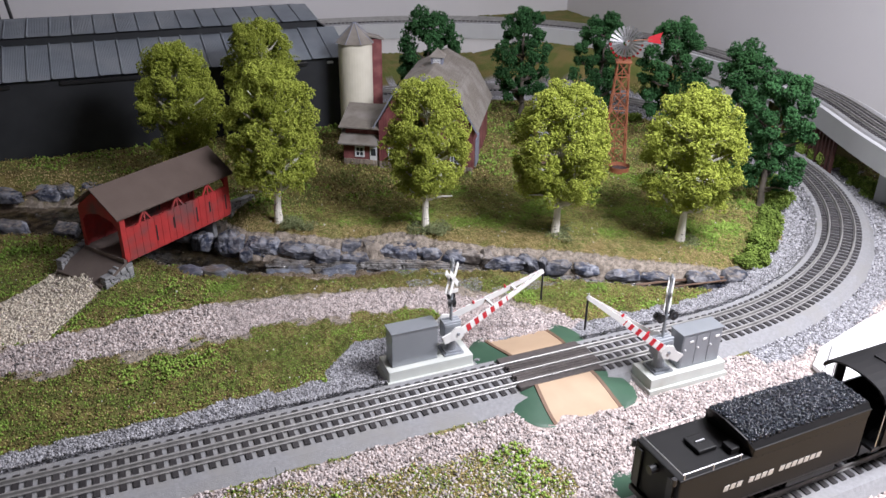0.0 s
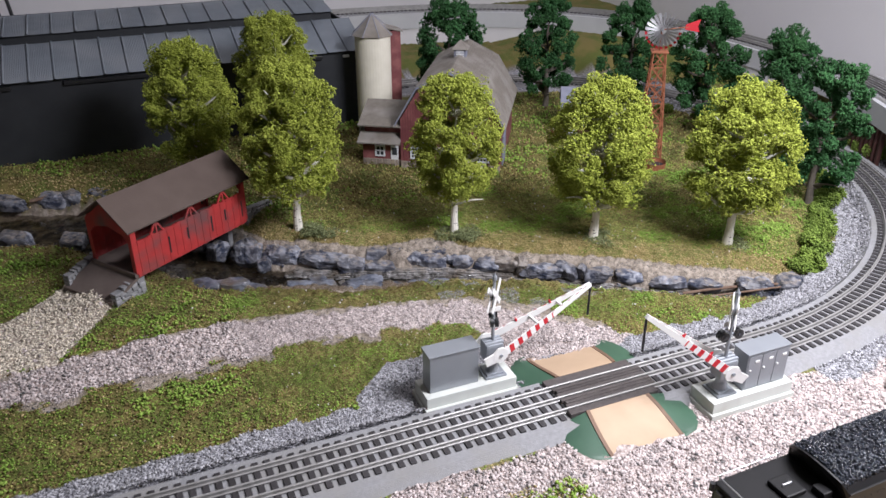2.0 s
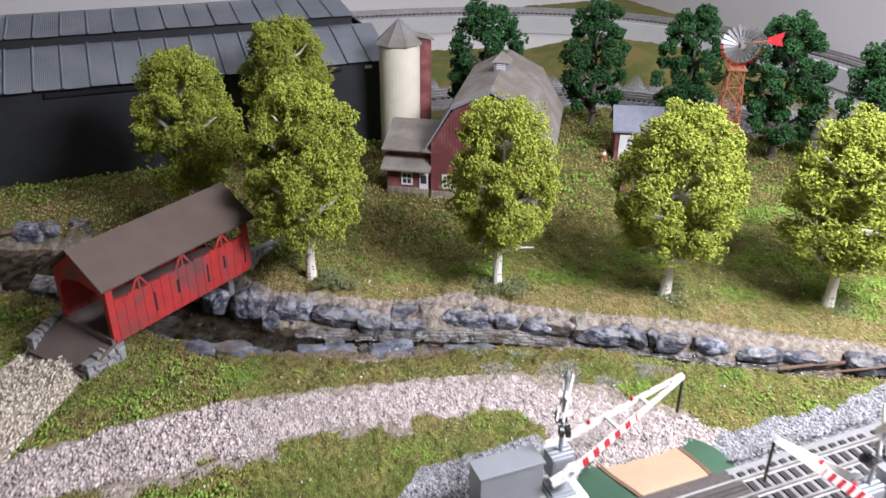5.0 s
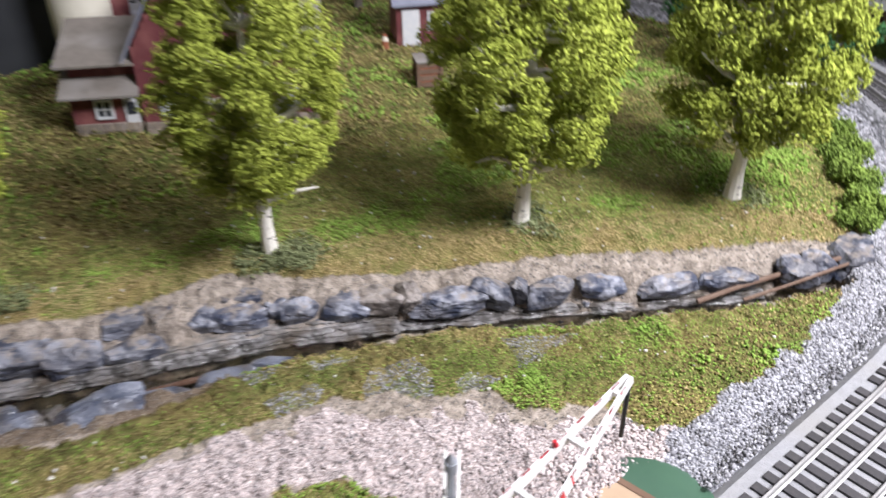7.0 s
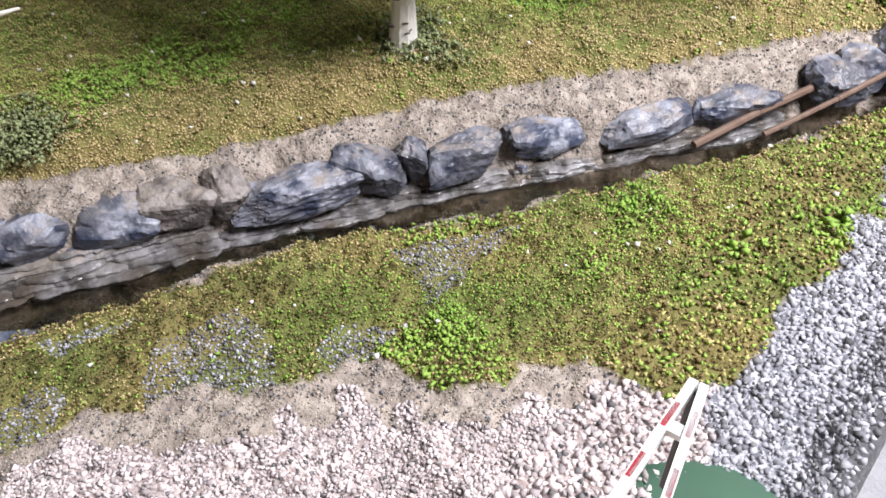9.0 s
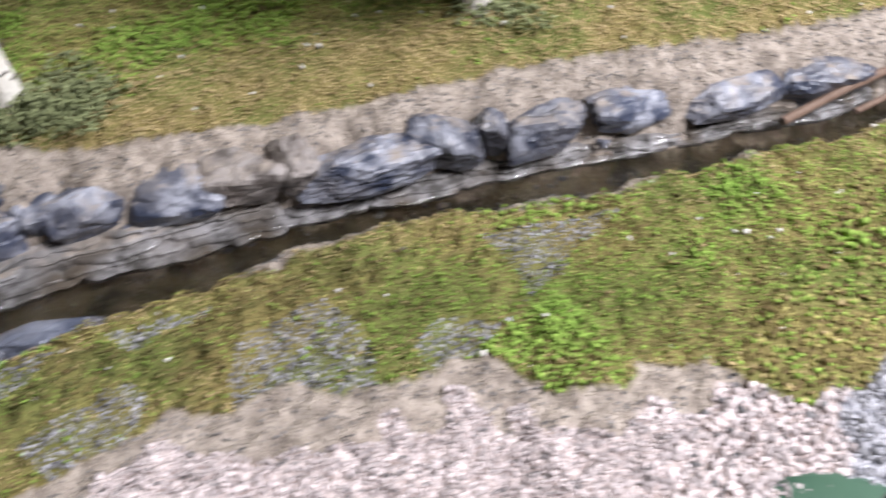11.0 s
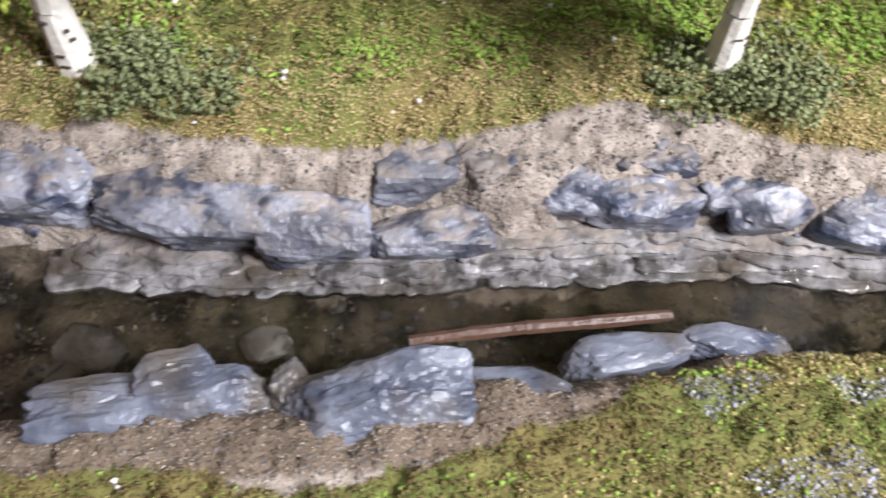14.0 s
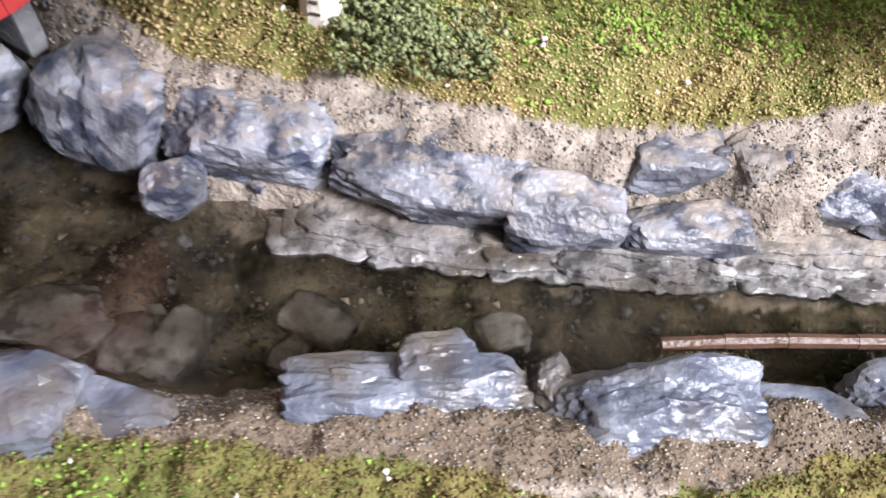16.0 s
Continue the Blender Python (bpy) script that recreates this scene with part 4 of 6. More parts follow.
def silo():
    root = thing("silo", "cream cylindrical silo with grey shingled cone roof and red chute", "silo", Matrix.Translation((.521, 1.322, .012)))
    r = .0285
    bm = bmesh.new()
    bmesh.ops.create_cone(bm, cap_ends=True, segments=40, radius1=r, radius2=r, depth=.165, matrix=Matrix.Translation((0, 0, .0825)))
    part("drum", bm, M["cream"], root, "cream plastered drum", smooth=False)
    for i in range(8):
        z = .012 + i * .0195
        bm = bmesh.new()
        bmesh.ops.create_cone(bm, cap_ends=False, segments=40, radius1=r + .0004, radius2=r + .0004, depth=.0012, matrix=Matrix.Translation((0, 0, z)))
        part("hoop", bm, M["cream"], root)
    bm = bmesh.new()
    bmesh.ops.create_cone(bm, cap_ends=True, segments=8, radius1=r + .006, radius2=.001, depth=.032, matrix=Matrix.Translation((0, 0, .1805)))
    part("cone_roof", bm, M["shingle"], root, "grey shingled cone roof")
    for i in range(8):
        a = 2 * math.pi * (i + .5) / 8 + math.pi / 8
        part("hip", cyl(bmesh.new(), ((r + .006) * math.cos(a), (r + .006) * math.sin(a), .1645), (.001 * math.cos(a), .001 * math.sin(a), .1965), .0007, n=6), M["slate"], root)
    part("chute", bx(.022, .044, -.010, .012, 0, .168, .0004), M["barnred"], root, "red boarded chute")
    bm = bmesh.new()
    prism(bm, [Vector((.010, -.013, .176)), Vector((.047, -.013, .166)), Vector((.047, -.013, .169)), Vector((.010, -.013, .180))], (0, 0, 0), (0, .028, 0))
    part("chute_roof", bm, M["shingle"], root)
    return root


silo()


def outbuilding():
    root = thing("farm_outbuilding", "small red outbuilding with grey-blue roof and white door", "shed", Matrix.Translation((.797, 1.182, .014)) @ Matrix.Rotation(radians(-28), 4, "Z"))
    W, D, H = .082, .048, .050
    part("wall", bx(0, W, 0, D, 0, H), M["barnred"], root)
    for i in range(20):
        part("board", bx(W * i / 20 + .0002, W * (i + 1) / 20 - .0002, -.0009, -.0001, 0, H), M["barnred"], root)
    part("door", bx(.006, .025, -.0022, -.001, .001, .041, .0003), M["bwhite"], root, "white plank door")
    small_window(root, Matrix.Translation((.045, -.0012, .019)), .021, .018, (4, 2))
    for s in (0, 1):
        y0, y1 = (-.008, D / 2) if s == 0 else (D + .008, D / 2)
        prf = [Vector((-.005, y0, H - .004)), Vector((-.005, y1, H + .024)), Vector((-.005, y1, H + .0265)), Vector((-.005, y0, H - .0015))]
        part("roof_slope", prism(bmesh.new(), prf, (0, 0, 0), (W + .010, 0, 0)), M["slate"], root, "grey-blue shingled roof")
    for xe in (0, W):
        part("gable", prism(bmesh.new(), [Vector((xe, 0, H)), Vector((xe, D, H)), Vector((xe, D / 2, H + .023))], (0, 0, 0), (.001 if xe == 0 else -.001, 0, 0)), M["barnred"], root)
    return root


outbuilding()


def crate(x, y, ang, w, d, h, label):
    root = thing("crate", label, "crate", Matrix.Translation((x, y, ground1(x, y))) @ Matrix.Rotation(ang, 4, "Z"))
    part("box", bx(-w / 2 + .001, w / 2 - .001, -d / 2 + .001, d / 2 - .001, .003, h - .001), M["rust"], root)
    for i in range(4):
        z = h * i / 4 + .002
        part("slat", bx(-w / 2, w / 2, -d / 2, -d / 2 + .0012, z, z + h / 4 - .0018), M["log"], root)
        part("slat", bx(-w / 2, -w / 2 + .0012, -d / 2 + .0013, d / 2, z, z + h / 4 - .0018), M["log"], root)
    for sx in (-1, 1):
        for sy in (-1, 1):
            part("corner_post", bx(sx * w / 2 - .0014, sx * w / 2 + .0014, sy * d / 2 - .0014, sy * d / 2 + .0014, 0, h), M["log"], root)
    part("lid", bx(-w / 2 - .0018, w / 2 + .0018, -d / 2 - .0018, d / 2 + .0018, h, h + .0016, .0003), M["shingle"], root, "pale plank lid")
    return root


crate(.755, 1.078, radians(-28), .022, .024, .026, "brown wooden slatted crate on the grass")


def can(x, y):
    root = thing("milk_can", "tiny brown and cream figure-sized churn beside the outbuilding", "milk can", Matrix.Translation((x, y, ground1(x, y) - .0005)))
    part("body", cyl(bmesh.new(), (0, 0, 0), (0, 0, .012), .0042, .0038, 12), M["rust"], root)
    part("neck", cyl(bmesh.new(), (0, 0, .012), (0, 0, .017), .0036, .002, 12), M["cream"], root)
    part("lid", cyl(bmesh.new(), (0, 0, .017), (0, 0, .0185), .0026, .0026, 12), M["rust"], root)


can(.781, 1.182)


def windmill():
    root = thing("windmill", "rust-orange lattice farm windmill with silver wheel and red vane", "windmill", Matrix.Translation((.860, 1.034, .012)) @ Matrix.Rotation(radians(-30), 4, "Z"))
    b, t, H = .019, .0085, .170
    for sx in (-1, 1):
        for sy in (-1, 1):
            part("leg", cyl(bmesh.new(), (sx * b, sy * b, 0), (sx * t, sy * t, H), .0011, .0010, 6), M["rust"], root)
    lv = [0, .035, .066, .095, .122, .147, H]
    for k in range(len(lv)):
        r0 = b + (t - b) * lv[k] / H
        for (ax, ay), (bx_, by_) in (((-1, -1), (1, -1)), ((1, -1), (1, 1)), ((1, 1), (-1, 1)), ((-1, 1), (-1, -1))):
            if k:
                part("girt", cyl(bmesh.new(), (ax * r0, ay * r0, lv[k]), (bx_ * r0, by_ * r0, lv[k]), .0009, n=6), M["rust"], root)
            if k < len(lv) - 1:
                r1 = b + (t - b) * lv[k + 1] / H
                part("brace", cyl(bmesh.new(), (ax * r0, ay * r0, lv[k]), (bx_ * r1, by_ * r1, lv[k + 1]), .0008, n=6), M["rust"], root)
                part("brace", cyl(bmesh.new(), (bx_ * r0, by_ * r0, lv[k]), (ax * r1, ay * r1, lv[k + 1]), .0008, n=6), M["rust"], root)
    part("platform", bx(-.012, .012, -.012, .012, H - .002, H, .0003), M["rust"], root)
    part("pump_rod", cyl(bmesh.new(), (0, 0, 0), (0, 0, H + .03), .0008, n=6), M["rust"], root)
    part("head_post", cyl(bmesh.new(), (0, 0, H), (0, 0, H + .031), .0016, .0014, 8), M["rust"], root)
    hub = part("wheel", cyl(bmesh.new(), (0, -.016, H + .030), (0, -.004, H + .030), .0022, n=10), M["steel"], root, "silver bladed wheel with red tips")
    for i in range(22):
        m = Matrix.Translation((0, -.013, H + .030)) @ Matrix.Rotation(2 * math.pi * i / 22, 4, "Y")
        bm = bmesh.new()
        vs = [bm.verts.new(p) for p in ((-.0008, -.001, .005), (.0008, .001, .005), (.0019, .0012, .0218), (-.0019, -.0012, .0218))]
        bm.faces.new(vs)
        bmesh.ops.solidify(bm, geom=bm.faces[:], thickness=.0004)
        bmesh.ops.transform(bm, matrix=m, verts=bm.verts[:])
        part("blade", bm, M["steel"], hub)
        bm = bmesh.new()
        vs = [bm.verts.new(p) for p in ((-.0018, -.0013, .0219), (.0018, .0013, .0219), (.0021, .0015, .0252), (-.0021, -.0015, .0252))]
        bm.faces.new(vs)
        bmesh.ops.solidify(bm, geom=bm.faces[:], thickness=.0004)
        bmesh.ops.transform(bm, matrix=m, verts=bm.verts[:])
        part("blade_tip", bm, M["red"] if 5 < i < 17 else M["steel"], hub)
    for r in (.009, .020):
        bm = bmesh.new()
        for i in range(24):
            a0, a1 = 2 * math.pi * i / 24, 2 * math.pi * (i + 1) / 24
            cyl(bm, (r * math.sin(a0), -.0125, H + .030 + r * math.cos(a0)), (r * math.sin(a1), -.0125, H + .030 + r * math.cos(a1)), .0004, n=5, caps=False)
        part("wheel_ring", bm, M["steel"], hub)
    tail = part("tail", cyl(bmesh.new(), (0, -.004, H + .030), (.040, .018, H + .030), .0009, n=6), M["rust"], root)
    bm = bmesh.new()
    prism(bm, [Vector((.034, .0150, H + .027)), Vector((.056, .0265, H + .0215)), Vector((.053, .0250, H + .030)), Vector((.056, .0265, H + .0395)), Vector((.034, .0150, H + .034))], (0, 0, 0), (.0003, -.0006, 0))
    part("vane", bm, M["red"], tail, "bright red vane")
    return root


windmill()
tank = thing("water_trough", "round rusty water tank below the windmill", "water tank", Matrix.Translation((0, 0, 0)))
part("tank_wall", cyl(bmesh.new(), (.848, .998, .010), (.848, .998, .025), .0150, .0160, 24, False), M["rust"], tank)
part("tank_rim", cyl(bmesh.new(), (.848, .998, .0245), (.848, .998, .0265), .0165, .0165, 24, False), M["rust"], tank)
part("tank_water", cyl(bmesh.new(), (.848, .998, .010), (.848, .998, .021), .0148, .0148, 24), M["glass"], tank)


# ---- trees ----
def tree_meshes(seed, height, radius, low, trunk_r, n_clumps, leaves, leaf, leaf_mat, bark_mat, marks):
    """A tree as a trunk mesh with limbs and a crown mesh of many small leaf flakes."""
    rng = random.Random(seed)
    nr = np.random.default_rng(seed)
    bm = bmesh.new()
    pts = []
    x = y = 0.0
    segs = 8
    for i in range(segs + 1):
        t = i / segs
        pts.append(Vector((x, y, height * .86 * t)))
        x += rng.uniform(-.0025, .0025)
        y += rng.uniform(-.0025, .0025)
    pts[0] = Vector((0, 0, -.004))
    for i in range(segs):
        r0, r1 = trunk_r * (1 - .85 * i / segs), trunk_r * (1 - .85 * (i + 1) / segs)
        cyl(bm, pts[i], pts[i + 1], r0 * (1.25 if i == 0 else 1), r1, 10, False)
    clumps = []
    for k in range(n_clumps):
        t = (k + rng.random()) / n_clumps
        z = low + (height - low) * (.05 + .88 * t)
        prof = math.sin(math.pi * min(1.0, max(0.0, .17 + .76 * t))) ** .6
        a = k * 2.39996 + rng.uniform(-.4, .4)
        rr = radius * prof * (rng.uniform(.66, .84) if k % 4 else rng.uniform(.1, .5))
        c = Vector((rr * math.cos(a), rr * math.sin(a), z))
        clumps.append((c, radius * rng.uniform(.20, .30)))
        if k % 3 == 0:
            j = min(segs - 1, max(1, int((z - .3 * rr) / (height * .86) * segs)))
            p = pts[j]
            mid = p.lerp(c, .55) + Vector((0, 0, -.004))
            r = trunk_r * (.74 - .36 * j / segs)
            cyl(bm, p, mid, r, r * .7, 6, False)
            cyl(bm, mid, c, r * .7, r * .25, 6, False)
    for s2, zz in ((1, low * .78), (-1, low * 1.0)):
        a = rng.uniform(-.5, .5) + (math.pi if s2 > 0 else 0)
        p = Vector((0, 0, zz))
        q = Vector((.024 * math.cos(a), .024 * math.sin(a), zz + .010))
        cyl(bm, p, q, trunk_r * .36, trunk_r * .26, 7, False)
        cyl(bm, q, q + Vector((.014 * math.cos(a + .2), .014 * math.sin(a + .2), .002)), trunk_r * .26, trunk_r * .1, 7, False)
    if marks:
        for i in range(26):
            a = rng.uniform(0, 2 * math.pi)
            z = rng.uniform(.002, low + .015)
            rr = trunk_r * (1.08 - .85 * z / (height * .86))
            p = Vector((rr * math.cos(a), rr * math.sin(a), z))
            m = Matrix.Translation(p) @ Matrix.Rotation(a, 4, "Z")
            n0 = len(bm.faces)
            r = bmesh.ops.create_cube(bm, size=1.0, matrix=m @ Matrix.Diagonal((.0009, rng.uniform(.0012, .003), .0006, 1)))
            for f in {f for v in r["verts"] for f in v.link_faces}:
                f.material_index = 1
    trunk = mesh_of("trunk", bm, [bark_mat, M["barkmark"]])
    pos = []
    per = leaves // n_clumps
    for c, r in clumps:
        d = nr.normal(size=(per, 3))
        d /= np.linalg.norm(d, axis=1, keepdims=True)
        # uneven lumps: several smaller balls on each clump
        sub = nr.normal(size=(7, 3))
        sub /= np.linalg.norm(sub, axis=1, keepdims=True)
        idx = nr.integers(0, 7, per)
        q = sub[idx] * r * .62 + d * (r * .48 * nr.uniform(.80, 1.03, (per, 1)))
        q[:, 2] *= .85
        pos.append(q + np.array(c))
    pos = np.concatenate(pos)
    if marks:
        # gaps in the crown where trunk and limbs show
        for k in range(9):
            a, z = k * 2.2 + seed, low + (height - low) * (.06 + .10 * k)
            gap = np.array([radius * .62 * math.cos(a), radius * .62 * math.sin(a), z])
            pos = pos[np.linalg.norm((pos - gap) * np.array([1, 1, .8]), axis=1) > radius * nr.uniform(.18, .27)]
    size = nr.uniform(.55, 1.3, len(pos)) * leaf
    crown = grains("crown", pos, size, TETRA, leaf_mat, seed + 1, .45, 1.0, True)
    return trunk, crown


def place_tree(name, meshes, x, y, h, label, cat, group, turn, sc=1.0, sxy=1.0, z=None):
    root = thing(name, label, cat, Matrix.Translation((x, y, (ground1(x, y) if z is None else z))) @ Matrix.Rotation(turn, 4, "Z"), group)
    for nm, me in zip(("trunk", "crown"), meshes):
        ob = new(nm, me)
        ob.parent = root
        ob.matrix_basis = Matrix.Diagonal((sc * sxy, sc * sxy, sc, 1))
    return root


birch = [tree_meshes(11 + i, .205, .059, .050, .0050, 130, 45000, .00150, M["leaf"], M["bark"], True) for i in range(3)]
oak = [tree_meshes(31 + i, .200, .060, .026, .0052, 44, 16500, .0022, M["leafdark"], M["barkdark"], False) for i in range(2)]
L1 = "yellow-green model birch tree with white trunk on the grass"
for x, y, k, turn, sc, sxy in ((.309, .992, 0, 0.3, 1.05, 1.02), (.488, .914, 1, 1.9, .99, .98), (.637, .831, 2, 3.0, .99, 1.08), (.781, .757, 0, 4.1, .98, 1.14), (.350, 1.262, 1, 2.9, 1.07, .95), (.216, 1.170, 2, 5.2, 1.03, 1.0)):
    place_tree("birch_tree", birch[k], x, y, .2, L1, "tree", "birch trees by the stream", turn, sc, sxy)
L2 = "dark green model tree with dark trunk behind the farm"
for x, y, k, turn, sc, sxy in ((.665, 1.335, 0, .2, 1.04, 1.0), (.845, 1.325, 1, 1.2, 1.02, .92), (.960, 1.250, 0, 2.5, 1.0, .9), (1.015, 1.105, 1, 3.6, 1.06, 1.0), (1.060, .985, 0, 4.4, .98, .95), (.968, .815, 1, 5.1, 1.0, .96)):
    place_tree("dark_tree", oak[k], x, y, .2, L2, "tree", "dark trees round the farm", turn, sc, sxy)

# ---- raised shelf line ----
SHELF = [(1.02, .30), (1.12, .62), (1.185, .805), (1.265, 1.0), (1.297, 1.2), (1.285, 1.4), (1.225, 1.58), (1.11, 1.73), (.93, 1.84), (.70, 1.895), (.30, 1.91), (-.9, 1.91)]
SHELF_Z = .095


def shelf_line():
    pts = [Vector(p) for p in SHELF]
    out = []
    for i in range(len(pts) - 1):
        p0, p1, p2, p3 = pts[max(i - 1, 0)], pts[i], pts[i + 1], pts[min(i + 2, len(pts) - 1)]
        for k in range(12):
            t = k / 12
            out.append(.5 * ((2 * p1) + (p2 - p0) * t + (2 * p0 - 5 * p1 + 4 * p2 - p3) * t * t + (3 * p1 - p0 - 3 * p2 + p3) * t ** 3))
    out.append(pts[-1])
    acc = [0.0]
    for a, b in zip(out[:-1], out[1:]):
        acc.append(acc[-1] + (b - a).length)
    return out, acc


SP, SA = shelf_line()


def shelf_at(s):
    i = min(len(SA) - 2, max(0, int(np.searchsorted(SA, s)) - 1))
    t = (s - SA[i]) / (SA[i + 1] - SA[i])
    d = SP[i + 1] - SP[i]
    p = SP[i] + d * t
    return p.x, p.y, math.atan2(d.y, d.x)


n = 90
stations = [shelf_at(SA[-1] * i / n) for i in range(n + 1)]
tagged(part("raised_shelf", sweep([(-.042, -.034), (.042, -.034), (.042, 0), (-.042, 0)], stations, 0, SHELF_Z), M["shelf"]), "pale grey raised shelf that carries the upper line round the wall", "shelf", kind="structure")
stand = thing("wire_stand", "black bent wire stand behind the factory roof", "stand", Matrix.Translation((-.03, 1.86, .0)))
for dx in (-.018, .004):
    part("leg", cyl(bmesh.new(), (dx - .012, 0, .22), (dx + .016, 0, -.02), .0035, n=8), M["black"], stand)
part("crossbar", cyl(bmesh.new(), (-.03, 0, .212), (-.006, 0, .212), .003, n=8), M["black"], stand)
track("upper_track", "three-rail toy track on the raised shelf along the wall", shelf_at, SA[-1] * .62, z0=SHELF_Z - .006)
panel = [shelf_at(.86 + (SA[-1] - .86) * i / 60) for i in range(61)]
tagged(part("shelf_panel", sweep([(-.002, -.15), (.002, -.15), (.002, -.0345), (-.002, -.0345)], panel, .036, SHELF_Z), M["wall"]), "plain white panel below the raised shelf", "panel", kind="structure")
rng = random.Random(9)
for i in range(9):
    x, y, h = shelf_at(.62 + i * .014)
    root = thing("trestle_bent", "dark red wooden trestle post under the raised shelf", "trestle", Matrix.Translation((x, y, -.01)) @ Matrix.Rotation(h, 4, "Z"), "trestle posts")
    for yy in (-.034, .034):
        part("post", bx(-.003, .003, yy - .003, yy + .003, 0, SHELF_Z - .0245, .0004), M["trestle"], root)
    part("cap_beam", bx(-.0028, .0028, -.030, .030, SHELF_Z - .034, SHELF_Z - .0265), M["trestle"], root)
for s in (.25, .50):
    x, y, h = shelf_at(s)
    tagged(part("shelf_support", bx(x - .012, x + .012, y - .012, y + .012, -.03, SHELF_Z - .034), M["shelf"]), "plain pale block under the raised shelf", "support", "shelf supports")


# ---- rocks, ledges and sticks along the stream ----
def rock_mesh(seed, w, d, h, planes=24, rough=.07, sub=4, block=7.5):
    """A split angular block: a box cut by random planes, chipped, then stretched to size."""
    rng = np.random.default_rng(seed)
    bm = bmesh.new()
    bmesh.ops.create_icosphere(bm, subdivisions=sub, radius=1.0)
    n = rng.normal(size=(planes, 3))
    n /= np.linalg.norm(n, axis=1, keepdims=True)
    off = rng.uniform(.84, 1.25, planes)
    v = np.array([x.co[:] for x in bm.verts])
    u = v / np.linalg.norm(v, axis=1, keepdims=True)
    dots = u @ n.T
    r = np.sum(np.abs(u) ** block, axis=1) ** (-1 / block)
    r = np.minimum(r, np.min(np.where(dots > .05, off / np.maximum(dots, .05), 9.0), axis=1))
    skew = rng.uniform(-.2, .2, 2)
    s = Vector((seed * 3.7, seed * 1.3, 0))
    layer = Vector(rng.normal(size=3)).normalized()
    for x, a, rad in zip(bm.verts, u, r):
        p = Vector(a)
        chip = abs(noise.noise(p * 2.7 + s)) + .6 * abs(noise.noise(p * 6.5 + s)) + .4 * abs(noise.noise(p * 15 + s))
        q = p.dot(layer) * 4.2 + .5 * noise.noise(p * 3.1 + s)
        step = (q - math.floor(q)) ** 3
        k = rad * (1 + rough * .7 * noise.noise(p * 1.9 + s) - rough * 1.5 * (chip - .45) - rough * .22 * step)
        x.co = Vector(((a[0] + skew[0] * a[2]) * k * w / 2, (a[1] + skew[1] * a[0]) * k * d / 2, a[2] * k * h / 2))
    bm.normal_update()
    for f in bm.faces:
        f.smooth = True
    for e in bm.edges:
        e.smooth = e.calc_face_angle(0.0) < .26
    return bm


# each row: x, y of the face, width, depth, height, height of its top, turn in degrees
FAR_ROCKS = [(.240, .993, .037, .036, .034, .013, -50), (.279, .970, .050, .026, .032, .012, -31), (.257, .9625, .016, .012, .022, .004, -14), (.322, .939, .050, .022, .022, .007, -23), (.354, .9185, .031, .020, .021, .005, -16),
             (.3865, .922, .028, .016, .016, .009, -20), (.3855, .904, .034, .014, .012, -.002, -19), (.4255, .900, .018, .016, .019, .007, -24), (.4465, .887, .029, .016, .019, .005, -27), (.4575, .895, .020, .014, .014, .009, -32),
             (.4695, .8785, .011, .012, .012, .004, -20), (.482, .868, .022, .016, .018, .006, -26), (.503, .853, .025, .018, .020, .006, -36), (.557, .8125, .038, .018, .021, .007, -31), (.5825, .8015, .024, .019, .024, .011, -60),
             (.598, .7915, .012, .014, .022, .010, -45), (.613, .777, .030, .018, .022, .009, -34), (.650, .758, .037, .018, .021, .007, -33), (.680, .733, .040, .016, .017, .004, -35), (.7145, .711, .035, .018, .019, .006, -34)]
DUSTY_ROCKS = [(.4095, .9115, .022, .016, .016, .007, -18), (.5215, .8395, .026, .016, .020, .006, -31), (.538, .8285, .016, .016, .020, .007, -30)]
END_ROCKS = [(.757, .684, .026, .018, .020, .008, -30), (.772, .679, .022, .018, .020, .008, -20), (.799, .667, .034, .026, .026, .011, -25), (.207, 1.018, .026, .024, .026, .008, -60), (.188, 1.045, .030, .026, .026, .010, -50), (.172, 1.075, .028, .022, .022, .009, -60)]
NEAR_ROCKS = [(.211, .914, .036, .022, .024, .009, -30), (.235, .902, .027, .012, .012, .002, -34), (.2985, .885, .052, .018, .018, .002, -22), (.331, .8795, .011, .010, .012, -.002, 10), (.3485, .863, .045, .021, .022, .006, -12),
              (.3825, .8515, .030, .012, .012, -.001, -22), (.417, .849, .032, .011, .012, -.004, -16), (.447, .839, .026, .010, .010, -.004, -24), (.185, .925, .034, .022, .020, .008, -20), (.306, .8905, .018, .010, .014, .005, -10), (.283, .892, .016, .010, .012, .002, -30)]
BACKPILE = tuple((.045 + .0215 * k, 1.256 + .0128 * k, .028 + .006 * (k % 3)) for k in range(8))
BACK_ROCKS = [(x, y, w, .024, .024, .012, -20 + 300 * (x - .05)) for x, y, w in BACKPILE + ((-.10, 1.275, .05), (-.04, 1.268, .05), (.02, 1.262, .04), (.085, 1.243, .045), (.135, 1.205, .04), (.165, 1.15, .035), (.19, 1.11, .03), (-.02, 1.135, .05), (.045, 1.10, .03), (.11, 1.02, .026), (.155, 1.24, .04))]


def put_rock(i, x, y, w, h, z, ang, dep, label, mt="rock", group="stream rocks", name="rock", tilt=0.0, sub=4, rough=.12):
    ob = part(name, rock_mesh(i + 1, w, dep, h, 14, rough, sub), M[mt])
    ob.matrix_basis = Matrix.Translation((x, y, z)) @ Matrix.Rotation(ang, 4, "Z") @ Matrix.Rotation(tilt, 4, "X")
    tagged(ob, label, "rock", group)
    return ob


